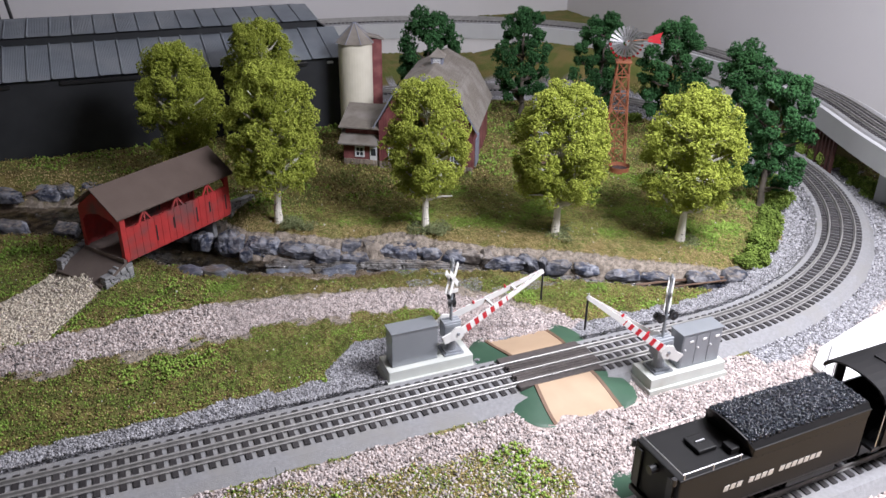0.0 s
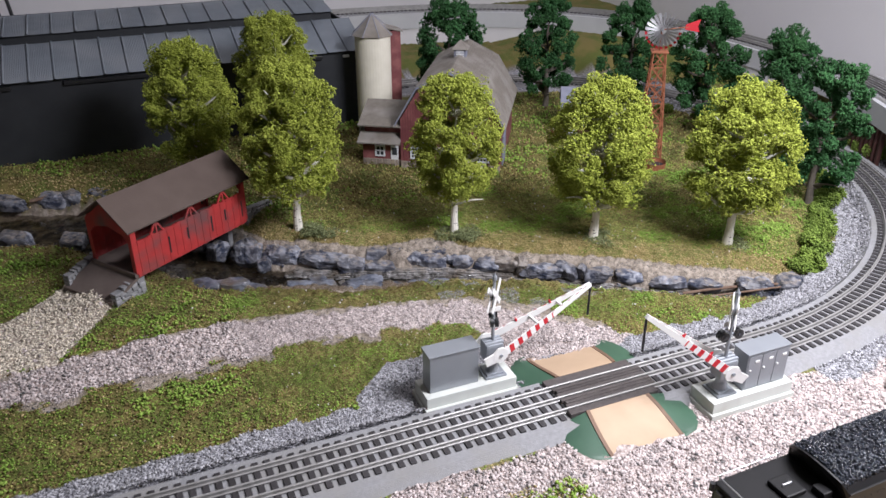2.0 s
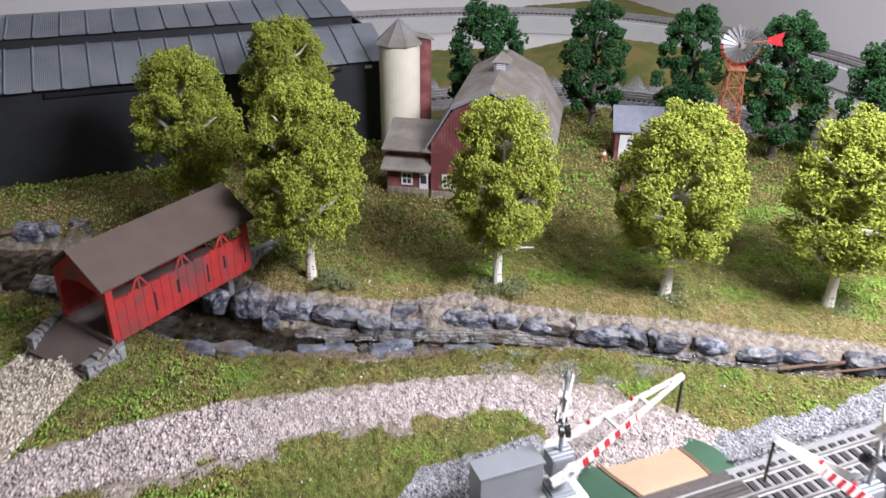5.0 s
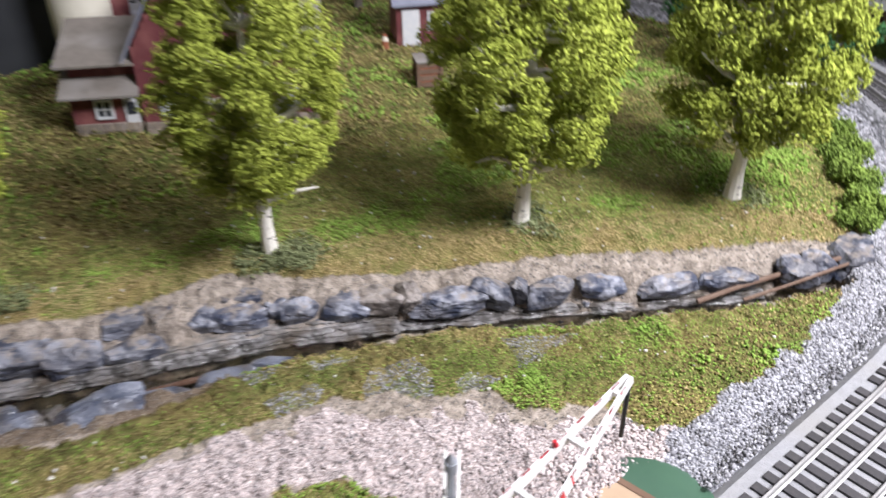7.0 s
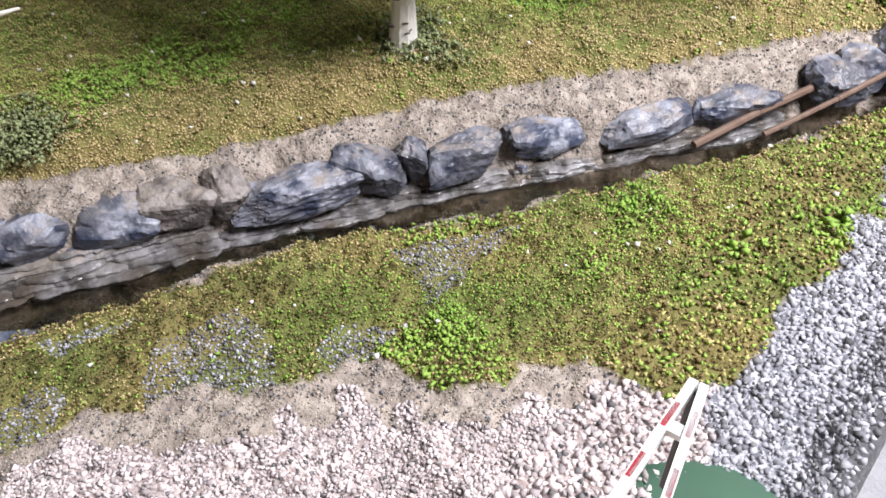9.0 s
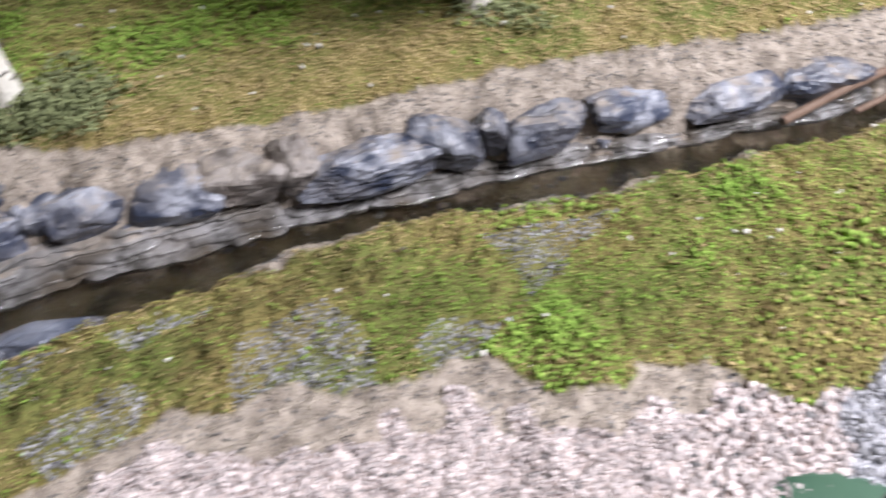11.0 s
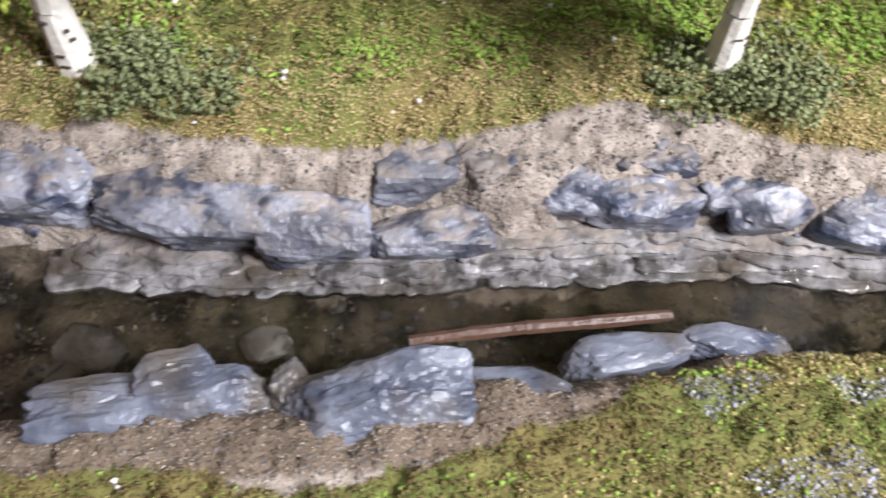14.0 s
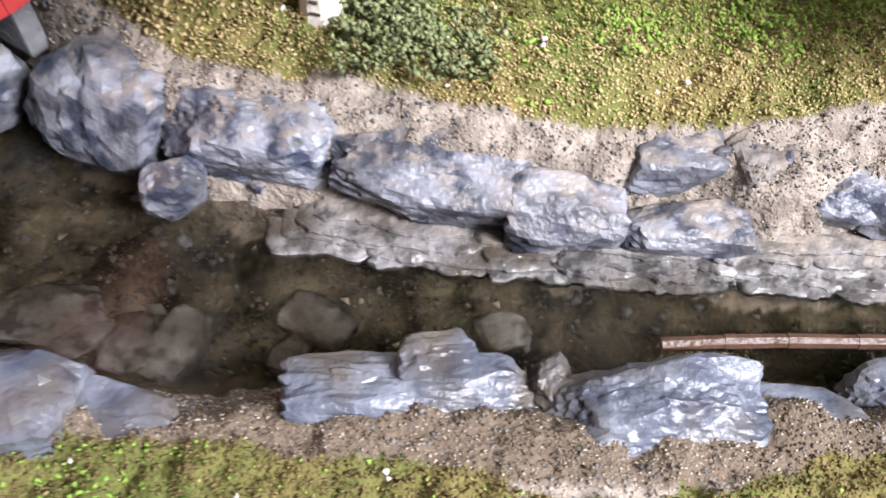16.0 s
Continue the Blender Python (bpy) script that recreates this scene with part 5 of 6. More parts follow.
i = 0
for lst, back, tilt, mt, lab in ((FAR_ROCKS, .30, 16, "rock", "blue-grey split rock bedded in the sandy stream bank"), (DUSTY_ROCKS, .30, 14, "brownrock", "brownish grey dusty rock bedded in the stream bank"), (END_ROCKS, .2, 8, "rock", "blue-grey rock at the stream edge"),
                                 (NEAR_ROCKS, 0, -7, "wetrock", "blue-grey rock at the grassy water's edge"), (BACK_ROCKS, 0, 8, "rock", "dark grey rock on the bank beyond the bridge")):
    for x, y, w, d, h, top, turn in lst:
        i += 1
        a = radians(turn)
        top += .0005 if lst is NEAR_ROCKS else .002 if lst is DUSTY_ROCKS else -.001
        if lst is FAR_ROCKS and x > .54:
            top, h, d = top - .0025, h * .85, d * .85
        w *= 1.18 if .40 < x < .57 and lst is FAR_ROCKS else 1.0
        put_rock(i, x - math.sin(a) * back * d, y + math.cos(a) * back * d, w * 1.06, h * .94, top - h * .5, a, d * 1.08, lab, mt, tilt=radians(tilt + 8 * math.sin(i * 1.7)), sub=5 if w > .044 and lst in (FAR_ROCKS, NEAR_ROCKS) else 4, rough=.085)
rng = random.Random(22)
for k in range(60):
    x = .225 + .43 * (k + rng.random()) / 60
    y = float(np.interp(x, [r[0] for r in sorted(FAR_ROCKS)], [r[1] for r in sorted(FAR_ROCKS)])) + rng.uniform(-.008, .010)
    w = rng.uniform(.0022, .0052)
    put_rock(300 + k, x, y, w, w * .8, ground1(x, y) - .0002, rng.uniform(0, 3), w * .8, "small dark grey stone wedged in the stream bank", "rock", "bank stones", "stone", rng.uniform(-.3, .3), 2, .2)


def stream_at(x):
    j = max(q for q in range(len(STREAM) - 1) if STREAM[q][0] <= x)
    a, b = STREAM[j], STREAM[j + 1]
    u = (x - a[0]) / (b[0] - a[0])
    return a[1] + u * (b[1] - a[1]), a[2] + u * (b[2] - a[2]), math.atan2(b[1] - a[1], b[0] - a[0])


def slab_piece(x0, x1, o0, o1, z, th, seed):
    """One thin split slab that follows the far waterline, with a broken front lip and a flat rough top."""
    nu = max(10, int((x1 - x0) / .0009))
    prof = [(0, -1.0), (.03, -.55), (.0, -.25), (.05, .0), (.2, .06), (.36, .0), (.52, .10), (.68, .02), (.84, .12), (1.0, .05), (1.0, -1.0)]
    vs = []
    for i in range(nu + 1):
        t = i / nu
        x = x0 + (x1 - x0) * t
        y, w, a = stream_at(x)
        a = -.43
        ends = min(1.0, 9 * t, 9 * (1 - t)) ** .5
        cut = noise.noise(Vector((x * 130, seed, 0)))
        lip = .0022 * noise.noise(Vector((x * 60, seed, 7))) + .0016 * math.floor(cut * 4) / 4 + .0007 * noise.noise(Vector((x * 420, seed, 3)))
        for s, dz in prof:
            o = w + o0 + (o1 - o0) * s + (lip + (1 - ends) * .004) * (1 - s)
            zz = z + dz * th + .0005 * noise.noise(Vector((x * 210, s * 6, seed + 9))) + .0004 * noise.noise(Vector((x * 650, s * 12, seed)))
            vs.append((x - math.sin(a) * o, y + math.cos(a) * o, zz - th * (1 - ends) * .8))
    n = len(prof)
    fs = [(i * n + j, (i + 1) * n + j, (i + 1) * n + j + 1, i * n + j + 1) for i in range(nu) for j in range(n - 1)]
    me = raw_mesh("slab", vs, fs, M["shale"])
    bm = bmesh.new()
    bm.from_mesh(me)
    for e in bm.edges:
        e.smooth = e.calc_face_angle(0.0) < .5
    for f in bm.faces:
        f.smooth = True
    bm.to_mesh(me)
    bm.free()
    return me


def shale_ledge(x0, x1, o0, o1, z0, th, rows, seed, label, dry=0):
    """A shelf of thin slabs, each row set back and laid on the one below."""
    root = thing("shale_ledge", label, "rock ledge", None, "shale ledges")
    rng = random.Random(seed)
    for r in range(rows):
        x = x0 + .004 * r
        while x < x1 - .008:
            e = min(x1, x + rng.uniform(.024, .060))
            if e > x1 - .012:
                e = x1
            oa = o0 + (o1 - o0) * r / rows * .85 + rng.uniform(-.0009, .0009)
            ob = new("slab", slab_piece(x, e, oa, oa + .010, z0 + th * r + rng.uniform(-.0004, .0004), th * 1.4, seed * 31 + r * 7 + x * 50))
            ob.data.materials[0] = M["shaledry" if r >= rows - dry else "shale"]
            ob.parent = root
            x = e - .002


shale_ledge(.268, .345, -.0035, .0085, -.0188, .0018, 4, 1, "long thin grey wet shale ledge at the waterline", 1)
shale_ledge(.335, .525, -.0040, .0095, -.0186, .0020, 5, 2, "grey layered shale ledge with a glossy wet lip", 2)
shale_ledge(.520, .640, -.0025, .0050, -.0184, .0019, 3, 4, "narrow dark wet shale ledge under the rocks")
shale_ledge(.630, .735, -.0020, .0050, -.0180, .0019, 3, 5, "narrow dark wet shale ledge at the stream head")
for k, (x, y, w) in enumerate(((.218, .948, .030), (.248, .927, .022), (.190, .985, .026), (.155, 1.03, .03), (.2245, .938, .019), (.236, .931, .021), (.285, .922, .02), (.33, .903, .016), (.275, .915, .014))):
    put_rock(400 + k, x, y, w, .008, -.0262, k * .9, w * .7, "brown rounded stone under the stream water", "shale", "sunken stones", "sunken_stone", 0, 3, .05)


def stick(name, pts, r, label, mt="log"):
    bm = bmesh.new()
    for a, b in zip(pts[:-1], pts[1:]):
        cyl(bm, a, b, r, r * .9, 8)
    tagged(part(name, bm, M[mt]), label, "stick", "driftwood sticks")


stick("driftwood_stick", [(.368, .8840, -.0206), (.384, .8790, -.0196), (.400, .8735, -.0191), (.418, .8670, -.0192), (.442, .8590, -.0200)], .0022, "reddish brown wet stick lying in the stream", "wetstick")
stick("driftwood_stick", [(.690, .717, -.012), (.72, .704, -.006), (.752, .689, -.001), (.790, .671, .003)], .0019, "pale brown driftwood log over the stream")
stick("driftwood_stick", [(.712, .697, -.010), (.745, .681, -.003), (.783, .666, .003)], .0013, "thin dark driftwood branch at the stream head")
stick("driftwood_stick", [(-.01, 1.255, .004), (.05, 1.262, .008), (.12, 1.283, .016)], .0025, "grey driftwood log on the far bank")


# ---- bushes ----
def bush_mesh(seed, r, h, count, leaf, material):
    nr = np.random.default_rng(seed)
    c = nr.uniform(-1, 1, (9, 3)) * np.array([r * .62, r * .62, h * .3]) + np.array([0, 0, h * .4])
    d = nr.normal(size=(count, 3))
    d /= np.linalg.norm(d, axis=1, keepdims=True)
    pos = c[nr.integers(0, 9, count)] + d * nr.uniform(.6, 1.1, (count, 1)) * np.array([r * .42, r * .42, h * .38])
    pos[:, 2] = np.abs(pos[:, 2])
    return grains("bush", pos, nr.uniform(.6, 1.3, count) * leaf, TETRA, material, seed, .45)


low = [bush_mesh(51 + k, .022, .008, 800, .0011, M["bushdark"]) for k in range(2)]
tall = [bush_mesh(61 + k, .019, .022, 1800, .0015, M["bush"]) for k in range(2)]
for k, (x, y) in enumerate(((.480, .908), (.318, .983), (.338, .976), (.645, .825), (.785, .752), (.500, .903))):
    ob = new("low_bush", low[k % 2])
    ob.matrix_basis = Matrix.Translation((x, y, ground1(x, y) - .001)) @ Matrix.Rotation(k * 1.3, 4, "Z")
    tagged(ob, "low grey-green foam bush round a birch foot", "bush", "low bushes")
for k, (x, y) in enumerate(((.827, .683), (.850, .690), (.875, .712), (.893, .730), (.915, .742), (.938, .764), (.957, .783), (.985, .800), (1.01, .825), (1.03, .85), (1.05, .88), (1.175, .80), (1.19, .84), (1.205, .88), (1.215, .92), (1.22, .96), (1.225, 1.0), (1.235, 1.05),
                            (1.02, 1.21), (1.07, 1.17), (1.08, 1.12), (.90, 1.33), (.78, 1.36), (.99, 1.30))):
    ob = new("green_bush", tall[k % 2])
    s = .8 + .35 * math.sin(k * 2.1) ** 2
    ob.matrix_basis = Matrix.Translation((x, y, ground1(x, y) - .001)) @ Matrix.Rotation(k * 1.7, 4, "Z") @ Matrix.Diagonal((s, s, s, 1))
    tagged(ob, "leafy green foam bush beside the curved track", "bush", "green bushes")


# ---- tender and locomotive cab ----
def tender():
    root = thing("coal_tender", "black steam locomotive tender full of coal on the siding", "tender", Matrix.Translation((.452, .3655, 0)) @ Matrix.Rotation(.035, 4, "Z"))
    L, W = .186, .0255
    body = part("body", bx(0, L, -W, W, .0335, .0735, .0012), M["tender"], root, "black riveted tank body")
    part("frame", bx(-.003, L + .003, -W + .003, W - .003, .0285, .0335, .0005), M["black"], root)
    bm = bmesh.new()
    prof = [Vector((.066, -W, .073)), Vector((.066, -W, .0795)), Vector((.062, -W * .8, .0865)), Vector((.059, -W * .4, .0905)), Vector((.058, 0, .092)), Vector((.059, W * .4, .0905)), Vector((.062, W * .8, .0865)), Vector((.066, W, .0795)), Vector((.066, W, .073))]
    prism(bm, prof, (0, 0, 0), (.0014, 0, 0))
    part("bunker_bulkhead", bm, M["tender"], root, "arched black coal bunker wall")
    for sy in (-1, 1):
        bm = bmesh.new()
        prism(bm, [Vector((.066, sy * W, .0725)), Vector((.066, sy * W, .0795)), Vector((.066, sy * (W - .0035), .084)), Vector((.066, sy * (W - .0047), .084)), Vector((.066, sy * (W - .0014), .0795)), Vector((.066, sy * (W - .0014), .0725))], (0, 0, 0), (L - .066, 0, 0))
        part("bunker_side", bm, M["tender"], root)
        part("bead", cyl(bmesh.new(), (.066, sy * (W + .0002), .0795), (L, sy * (W + .0002), .0795), .0008, n=6), M["tender"], root)
    part("bunker_front", bx(L - .0014, L, -W + .004, W - .004, .0725, .0845), M["tender"], root)
    nr = np.random.default_rng(77)
    n = 5200
    x, y = nr.uniform(.064, L - .002, n), nr.uniform(-W + .004, W - .004, n)
    z = .0815 + .0065 * np.sqrt(np.maximum(0, 1 - (y / W) ** 2)) * (1 - .4 * ((x - .064) / (L - .064)) ** 2) + nr.uniform(-.0012, .0012, n)
    me = grains("coal_load", np.stack([x, y, z], 1), nr.uniform(.0008, .0017, n), CUBE8, M["coal"], 5)
    coal = new("coal_load", me)
    coal.parent = root
    tagged(coal, "heap of glossy black coal lumps", kind="stuff")
    part("coal_bed", bx(.066, L - .0015, -W + .003, W - .003, .074, .0825), M["black"], root)
    part("water_hatch", bx(.030, .047, -.009, .009, .0737, .0775, .0012), M["tender"], root)
    part("hatch_handle", bx(.034, .042, -.0006, .0006, .0776, .0792, .0003), M["steel"], root)
    part("deck_box", bx(.052, .060, -.018, -.008, .0737, .079, .0008), M["tender"], root)
    for sy in (-1, 1):
        bm = cyl(bmesh.new(), (.002, sy * (W - .001), .0785), (.056, sy * (W - .001), .0785), .0004, n=6)
        for xx in (.004, .03, .055):
            cyl(bm, (xx, sy * (W - .001), .0735), (xx, sy * (W - .001), .0785), .0005, n=6)
        part("hand_rail", bm, M["steel"], root, "thin bright handrail")
    part("hand_rail", cyl(bmesh.new(), (.002, -W + .001, .0785), (.002, W - .001, .0785), .0004, n=6), M["steel"], root, "thin bright handrail")
    part("back_lamp", cyl(cyl(bmesh.new(), (-.006, 0, .066), (0, 0, .066), .0032, n=12), (-.0065, 0, .066), (-.006, 0, .066), .0036, n=12), M["black"], root)
    for sy in (-1, 1):
        part("ladder", bx(-.0022, -.0004, sy * .018 - .003, sy * .018 + .003, .036, .070), M["black"], root)
        part("marker_lamp", cyl(bmesh.new(), (-.0035, sy * .023, .070), (-.0035, sy * .023, .076), .0019, n=10), M["black"], root)
    part("coupler", box(bx(-.016, 0, -.002, .002, .026, .030, .0005), -.021, -.014, -.0035, .0035, .0235, .0325, .0008), M["black"], root)
    # three white word bars along the side, one bar for each character
    x = .043
    for word in (3, 4, 7):
        for c in range(word):
            for sy in (-1,):
                bm = bmesh.new()
                prism(bm, [Vector((x, sy * (W + .0002), .0485)), Vector((x + .0046, sy * (W + .0002), .0485)), Vector((x + .0056, sy * (W + .0002), .0535)), Vector((x + .001, sy * (W + .0002), .0535))], (0, 0, 0), (0, sy * .0002, 0))
                part("letter_bar", bm, M["white"], root, "plain white lettering bar")
            x += .0063
        x += .0052
    for xx in np.arange(.004, L, .006):
        for zz in (.036, .0715):
            part("rivet", cyl(bmesh.new(), (xx, -W, zz), (xx, -W - .0005, zz), .0005, .0003, 6), M["tender"], root)
    for tx in (.038, .142):
        truck = part("truck", bx(tx - .026, tx + .026, -W + .004, -W + .007, .0215, .0275, .0008), M["black"], root)
        part("side_frame", bx(tx - .026, tx + .026, W - .007, W - .004, .0215, .0275, .0008), M["black"], truck)
        for wx in (-.018, 0, .018):
            for sy in (-1, 1):
                part("wheel", cyl(bmesh.new(), (tx + wx, sy * .0145, .0255), (tx + wx, sy * .0178, .0255), .0075, n=18), M["black"], truck)
    return root


tender()


def cab():
    root = thing("locomotive_cab", "black steam locomotive cab with arched roof behind the tender", "locomotive", Matrix.Translation((.652, .3725, 0)) @ Matrix.Rotation(.035, 4, "Z"))
    L, W = .075, .0275
    part("cab_floor", bx(0, L, -W, W, .0335, .0365), M["black"], root)
    for sy in (-1, 1):
        bm = bx(.008, L, sy * W - .0008, sy * W + .0008, .036, .060)
        box(bm, .008, .020, sy * W - .0008, sy * W + .0008, .060, .086)
        box(bm, .046, L, sy * W - .0008, sy * W + .0008, .060, .086)
        box(bm, .020, .046, sy * W - .0008, sy * W + .0008, .079, .086)
        part("cab_side", bm, M["tender"], root, "black cab side with window opening")
        part("grab_pole", cyl(bmesh.new(), (.004, sy * (W - .001), .036), (.004, sy * (W - .001), .085), .0006, n=6), M["steel"], root, "bright vertical grab pole")
    part("cab_front", bx(L - .002, L, -W + .001, W - .001, .036, .088), M["black"], root)
    bm = bmesh.new()
    arc = [(W + .003) * math.cos(math.pi * k / 12) for k in range(13)]
    top = [.0845 + .013 * math.sin(math.pi * k / 12) for k in range(13)]
    prism(bm, [Vector((-.006, a, b)) for a, b in zip(arc, top)] + [Vector((-.006, a * .96, b - .0016)) for a, b in list(zip(arc, top))[::-1]], (0, 0, 0), (L + .010, 0, 0))
    part("cab_roof", bm, M["tender"], root, "arched black cab roof")
    part("roof_hatch", bx(.024, .046, -.009, .009, .0968, .0988, .0006), M["tender"], root)
    part("boiler", cyl(bmesh.new(), (L, 0, .060), (L + .16, 0, .060), .026, n=28), M["tender"], root, "round black boiler")
    part("backhead", cyl(bmesh.new(), (L - .016, 0, .060), (L - .002, 0, .060), .021, n=24), M["black"], root)
    part("frame", bx(.0, L + .15, -.018, .018, .022, .0335), M["black"], root)
    for wx in (.02, .07, .12, .17):
        for sy in (-1, 1):
            part("wheel", cyl(bmesh.new(), (wx, sy * .0145, .031), (wx, sy * .0178, .031), .013, n=24), M["black"], root)
    return root


cab()
bm = bmesh.new()
prism(bm, [Vector((.728, .434, .006)), Vector((.735, .482, .006)), Vector((.766, .503, .006)), Vector((.855, .527, .006)), Vector((.96, .548, .006)), Vector((1.30, .56, .006)), Vector((1.30, .455, .006)), Vector((.95, .440, .006))], (0, 0, 0), (0, 0, .004))
tagged(part("white_board", bm, M["paper"]), "plain white sheet lying on the gravel beside the siding", "sheet")
hook = thing("wire_lever", "thin pale metal lever standing on the gravel", "lever", Matrix.Translation((.735, .468, .009)))
part("stem", cyl(bmesh.new(), (0, 0, 0), (.004, .002, .03), .0008, n=8), M["steel"], hook)
part("knob", cyl(bmesh.new(), (0, 0, 0), (0, 0, .004), .003, .0022, 12), M["white"], hook)
slab("trim", "tan wooden edge board along the siding", "board", M["plywood"], .30, 1.35, .262, .313, -.004, .013)

# ---- loose ground cover ----
def spread(x0, x1, y0, y1, pitch, seed):
    nr = np.random.default_rng(seed)
    X, Y = np.meshgrid(np.arange(x0, x1, pitch), np.arange(y0, y1, pitch))
    X, Y = X.ravel() + nr.uniform(-.5, .5, X.size) * pitch, Y.ravel() + nr.uniform(-.5, .5, X.size) * pitch
    return X, Y, nr


TURF = {
    "olive": mat("olive_turf", (0.475, 0.41, 0.15), 0.95, second=(0.33, 0.325, 0.115), scale=40, island=0.14, spec=0.15),
    "green": mat("green_turf", (0.335, 0.46, 0.10), 0.95, second=(0.20, 0.33, 0.06), scale=30, island=0.16, spec=0.15),
    "straw": mat("straw_turf", (0.56, 0.44, 0.235), 0.95, second=(0.46, 0.35, 0.17), scale=60, island=0.14, spec=0.15),
    "moss": mat("dark_moss_turf", (0.115, 0.125, 0.045), 0.95, second=(0.16, 0.15, 0.055), scale=60, island=0.2, spec=0.15),
    "brown": mat("brown_dead_turf", (0.23, 0.17, 0.075), 0.95, second=(0.14, 0.105, 0.05), scale=60, island=0.2, spec=0.15),
}
STONE = {
    "pink": mat("pinkish_crushed_stone", (0.60, 0.53, 0.515), 0.85, second=(0.44, 0.38, 0.37), scale=90, island=0.45),
    "grey": mat("grey_crushed_stone", (0.40, 0.395, 0.415), 0.85, second=(0.26, 0.257, 0.275), scale=90, island=0.55),
    "sand": mat("tan_sand_grain", (0.47, 0.405, 0.33), 0.9, second=(0.33, 0.285, 0.23), scale=120, island=0.4),
    "dirt": mat("brown_wet_dirt", (0.135, 0.10, 0.072), 0.5, second=(0.07, 0.053, 0.04), scale=70, island=0.45),
    "dark": mat("slate_chip_and_gap_shade", (0.085, 0.082, 0.082), 0.8, second=(0.18, 0.175, 0.175), scale=120, island=0.5),
    "lane": mat("pale_tan_lane_grit", (0.80, 0.72, 0.60), 0.9, second=(0.68, 0.61, 0.50), scale=60, island=0.25),
    "speck": mat("white_chip", (0.75, 0.72, 0.68), 0.8, second=(0.65, 0.62, 0.58), scale=120),
}
COVER = {}


def add_cover(kind, key, x, y, size, lift=.2):
    if len(x):
        COVER.setdefault((kind, key), []).append((x, y, size, lift))


def cover(x0, x1, y0, y1, pitch, grain, seed, skip=None):
    X, Y, nr = spread(x0, x1, y0, y1, pitch, seed)
    if skip:
        k = ~((X > skip[0]) & (X < skip[1]) & (Y > skip[2]) & (Y < skip[3]))
        X, Y = X[k], Y[k]
    td = track_dist(X, Y)
    inner = np.where(X < CURVE_X, Y > YT, np.hypot(X - CENTRE[0], Y - CENTRE[1]) < CURVE_R)
    k = (td > np.where(inner, .0335 + .002 * vnoise(X, Y, 90, 77), .044)) & (np.abs(Y - (.362 + .035 * (X - .36))) > .044)
    k &= ~((np.abs(Y - YT + .002) < .072 + .004 * vnoise(X, Y, 80, 78)) & (np.abs(X - .488) < .060 + .003 * vnoise(X, Y, 90, 79)))
    k &= ~((X > .330) & (X < .424) & (Y > .604) & (Y < .643)) & ~((X > .557) & (X < .651) & (Y > .506) & (Y < .545))
    k &= ~((X > .73) & (Y > .44) & (Y < .50))
    X, Y = X[k], Y[k]
    g, pk, bl, sd, bd = zones(X, Y)
    d, hw, side = stream_frame(X, Y)
    e = d - hw
    n1, n2, n3 = vnoise(X, Y, 22, 31), vnoise(X, Y, 55, 32), vnoise(X, Y, 14, 33)
    u = nr.uniform(0, 1, len(X))
    border = np.where(side > 0, np.clip((.068 - e) / .024, 0, 1), np.clip((.030 - e) / .018, 0, 1))
    near = (side < 0) & (Y > .60)
    grit = g & near & (X > .42) & (X < .62) & (e > .020) & (n2 + .7 * n1 > -.12) & (Y > .735) & (nr.uniform(0, 1, len(X)) < .92)
    g = g & ~grit
    roadside = inside(ROAD, X, Y - .028) | inside(ROAD, X, Y + .02)
    p_straw = .03 + .92 * border * (side > 0) + .45 * border * (side < 0) + .16 * sm(n3 + .4 * n2, .0, .6) + .35 * (Y < .53) + .3 * roadside
    p_green = .12 + .10 * (side > 0) * (Y < 1.0) + .42 * (side <= 0) * ((Y < .775) | (X < .24)) + .50 * sm(n1 + .6 * n2, -.05, .5)
    p_brown = .04 + near * (.60 * (X < .42) * np.clip((.055 - e) / .02, 0, 1) + .22 + .2 * sm(n2, .1, .6)) + (.10 * sm(-n1, .1, .6) + .30 * sm(Y, .93, 1.08)) * (side > 0)
    brown = g & (nr.uniform(0, 1, len(X)) < p_brown)
    straw = g & ~brown & (u < p_straw)
    green = g & ~brown & ~straw & (nr.uniform(0, 1, len(X)) < p_green)
    moss = g & ~brown & ~straw & ~green & (n2 + .4 * nr.uniform(-1, 1, len(X)) < -.45 + .25 * near + .35 * near * (X < .42))
    olive = g & ~brown & ~straw & ~green & ~moss
    sz = grain * nr.uniform(.55, 1.35, len(X))
    tuft = 1 + .7 * sm(n1 + .8 * n2, .1, .7)
    for key, m in (("straw", straw), ("green", green), ("moss", moss), ("olive", olive), ("brown", brown)):
        add_cover("turf", key, X[m], Y[m], (sz * (tuft if key == "green" else 1))[m], .6 if key == "green" else .35)
    dark = nr.uniform(0, 1, len(X)) + .10 * vnoise(X, Y, 120, 41)
    add_cover("stone", "grey", X[grit & (dark > .4)], Y[grit & (dark > .4)], sz[grit & (dark > .4)] * .8, .5)
    add_cover("stone", "dark", X[grit & (dark <= .4)], Y[grit & (dark <= .4)], sz[grit & (dark <= .4)] * .8, .5)
    thin = g & (Y < .53) & (nr.uniform(0, 1, len(X)) < .6)
    m = pk | thin
    add_cover("stone", "pink", X[m & (dark > .09)], Y[m & (dark > .09)], sz[m & (dark > .09)] * 1.12, .3)
    # dark chips here are part slate, part painted shade between the gravel stones
    add_cover("stone", "dark", X[m & (dark <= .09)], Y[m & (dark <= .09)], sz[m & (dark <= .09)] * .95, .3)
    m = bl
    add_cover("stone", "grey", X[m & (dark > .08)], Y[m & (dark > .08)], sz[m & (dark > .08)] * .95, .3)
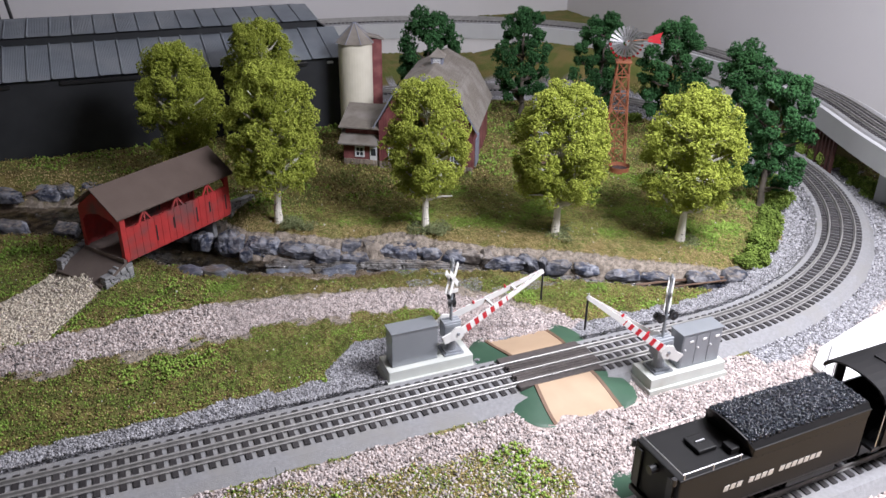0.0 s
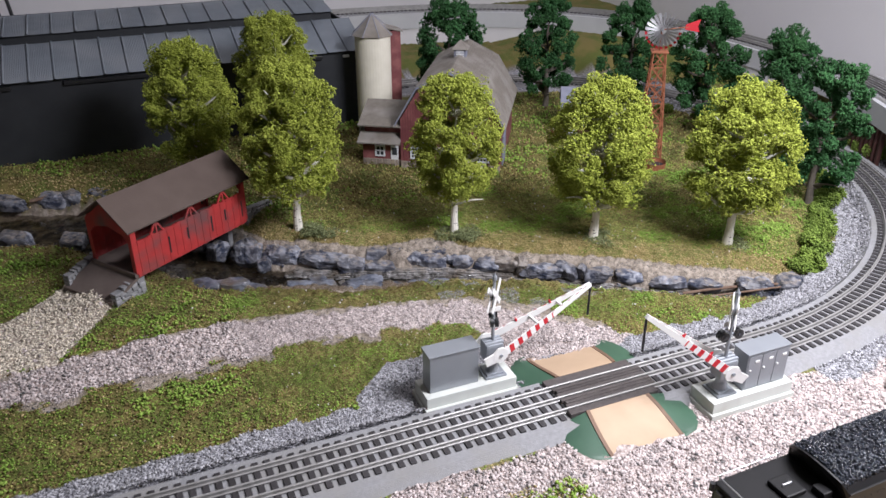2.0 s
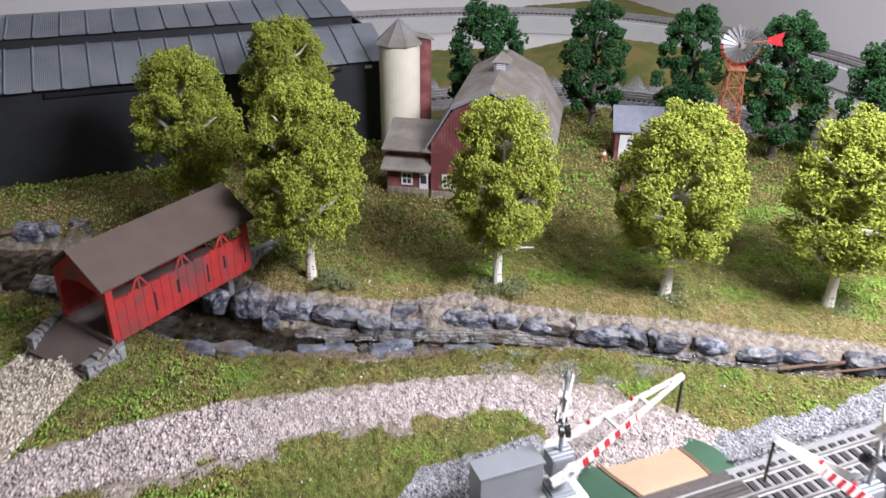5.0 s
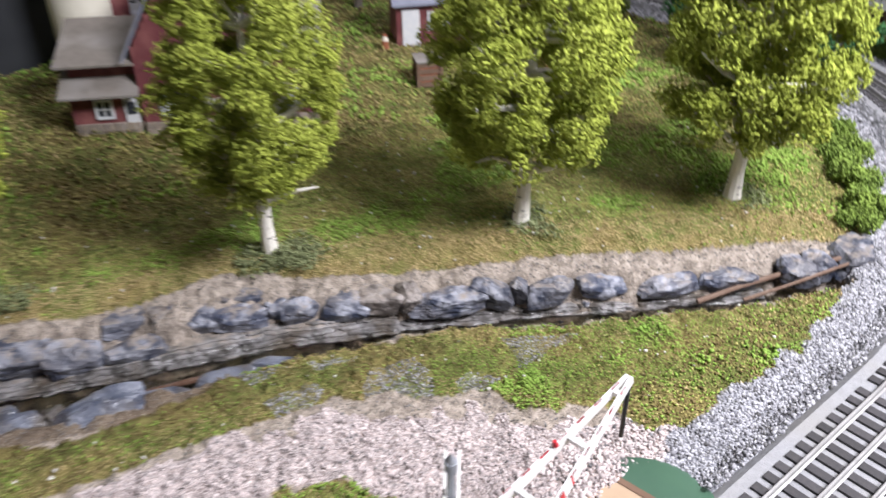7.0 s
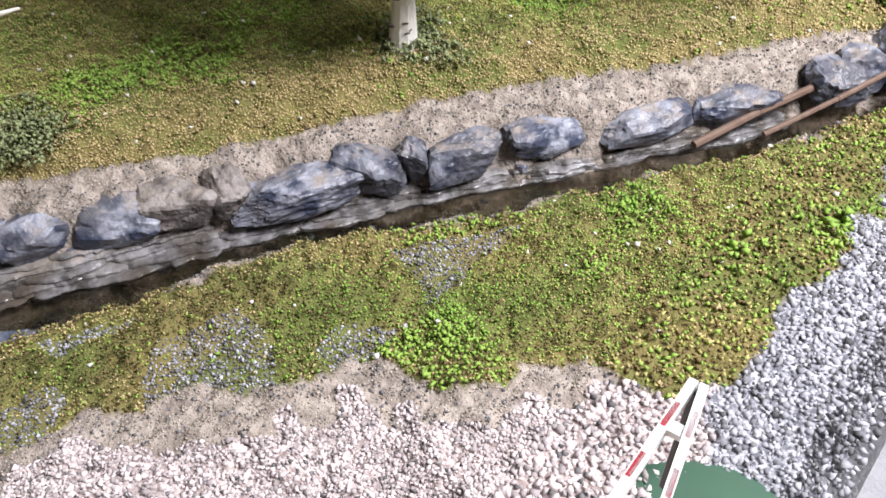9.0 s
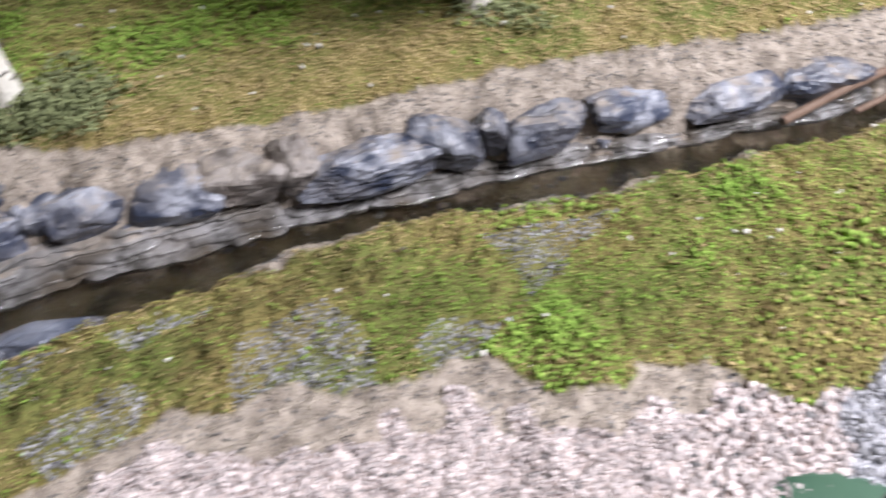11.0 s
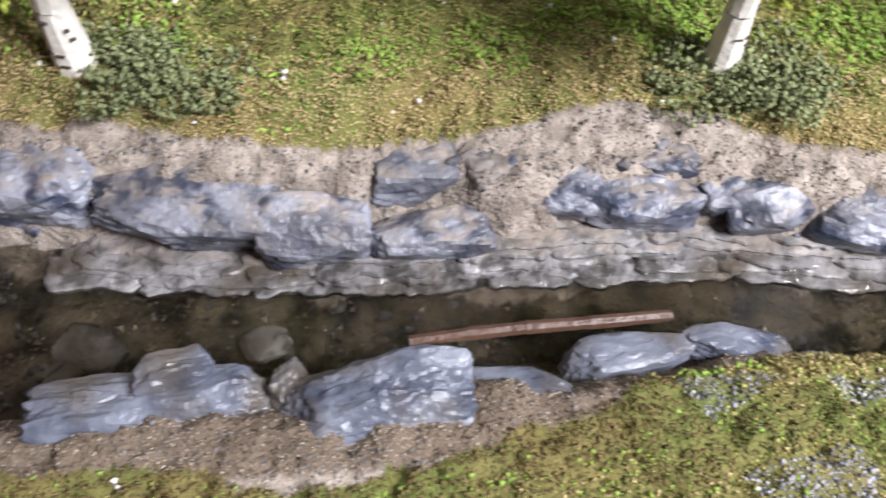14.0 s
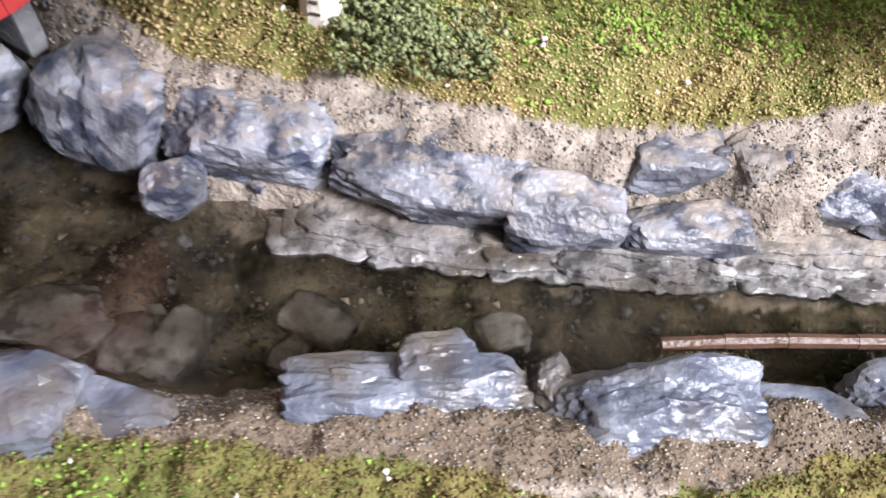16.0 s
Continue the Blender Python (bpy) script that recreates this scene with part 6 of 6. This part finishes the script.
    add_cover("stone", "dark", X[m & (dark <= .08)], Y[m & (dark <= .08)], sz[m & (dark <= .08)] * .95, .3)
    m = sd & (e > .004)
    dark = dark - .10 * sm(vnoise(X, Y, 70, 44), .1, .6) * (side > 0)
    wet = m & (side < 0) & (X < .45) & (e < .034) & (nr.uniform(0, 1, len(X)) < .10 + .55 * sm(n2 + n1, -.3, .4))
    add_cover("stone", "dirt", X[wet], Y[wet], sz[wet] * .7, .2)
    m &= ~wet
    path = m & inside(LANE, X, Y)
    add_cover("stone", "lane", X[path], Y[path], sz[path] * 1.25, .1)
    m &= ~path
    add_cover("stone", "sand", X[m & (dark > .14)], Y[m & (dark > .14)], sz[m & (dark > .14)] * .6, .2)
    add_cover("stone", "dark", X[m & (dark <= .14)], Y[m & (dark <= .14)], sz[m & (dark <= .14)] * .8, .2)
    silt = bd & (nr.uniform(0, 1, len(X)) < .10 + .25 * sm(n2, 0, .6))
    pick = nr.uniform(0, 1, len(X))
    for key, lo_, hi_ in (("dirt", 0, .6), ("dark", .6, .93), ("sand", .93, 1)):
        m = silt & (pick >= lo_) & (pick < hi_)
        add_cover("stone", key, X[m], Y[m], sz[m] * (.6 + 2.2 * nr.uniform(0, 1, m.sum()) ** 4), .3)
    m = g & (nr.uniform(0, 1, len(X)) < .0022)
    add_cover("stone", "speck", X[m], Y[m], np.full(m.sum(), .0011) * nr.uniform(.6, 1.2, m.sum()), .9)


NEARBOX = (.20, .88, .615, 1.03)
FINEBOX = (.20, .79, .68, 1.0)
cover(*FINEBOX, .00098, .00070, 100)
cover(*NEARBOX, .0016, .00115, 101, skip=FINEBOX)
MIDBOX = (-.12, 1.0, .36, 1.03)
cover(*MIDBOX, .0021, .0014, 103, skip=NEARBOX)
cover(-.12, 1.25, .30, 1.42, .0036, .0020, 102, skip=MIDBOX)
NAMES = {"olive": "olive turf flock", "green": "bright green turf flock", "straw": "straw-coloured dry grass flock", "moss": "dark mossy turf flock", "brown": "brown dead turf flock", "pink": "pinkish crushed stone gravel", "grey": "grey crushed stone ballast",
         "sand": "tan sandy grains on the bank", "lane": "pale tan grit on the lane to the bridge", "dirt": "wet brown dirt on the near bank", "dark": "dark slate chips and painted gravel gap shade", "speck": "scattered white chips on the grass"}
for (kind, key), parts_ in COVER.items():
    X, Y, S, Lf = (np.concatenate([p[0] for p in parts_]), np.concatenate([p[1] for p in parts_]), np.concatenate([p[2] for p in parts_]), np.concatenate([np.full(len(p[0]), p[3]) for p in parts_]))
    nr = np.random.default_rng(len(key) * 13)
    Z = ground(X, Y) + S * Lf * nr.uniform(-.3, 1.6, len(X))
    if kind == "turf":
        Z += .0020 * sm(vnoise(.7 * X + .7 * Y, .7 * Y - .7 * X, 250, 51) + .6 * vnoise(.9 * X - .44 * Y, .9 * Y + .44 * X, 560, 52), -.1, .8) * (.5 if key == "straw" else 1.0)
    if key in ("grey", "dark", "pink"):
        Z += np.clip((.046 - track_dist(X, Y)) / .0115, 0, 1) * .0095
    me = grains(kind + "_" + key, np.stack([X, Y, Z], 1), S * (.86 if kind == "turf" else 1.0), TETRA if kind == "turf" or key in ("sand", "dirt", "lane") else OCTA, TURF[key] if kind == "turf" else STONE[key], len(key) * 7 + 3, .5, 1.0)
    tagged(new({"turf": "turf", "stone": "gravel"}[kind], me), NAMES[key] + " covering the ground", "grass" if kind == "turf" else "gravel", kind="stuff")
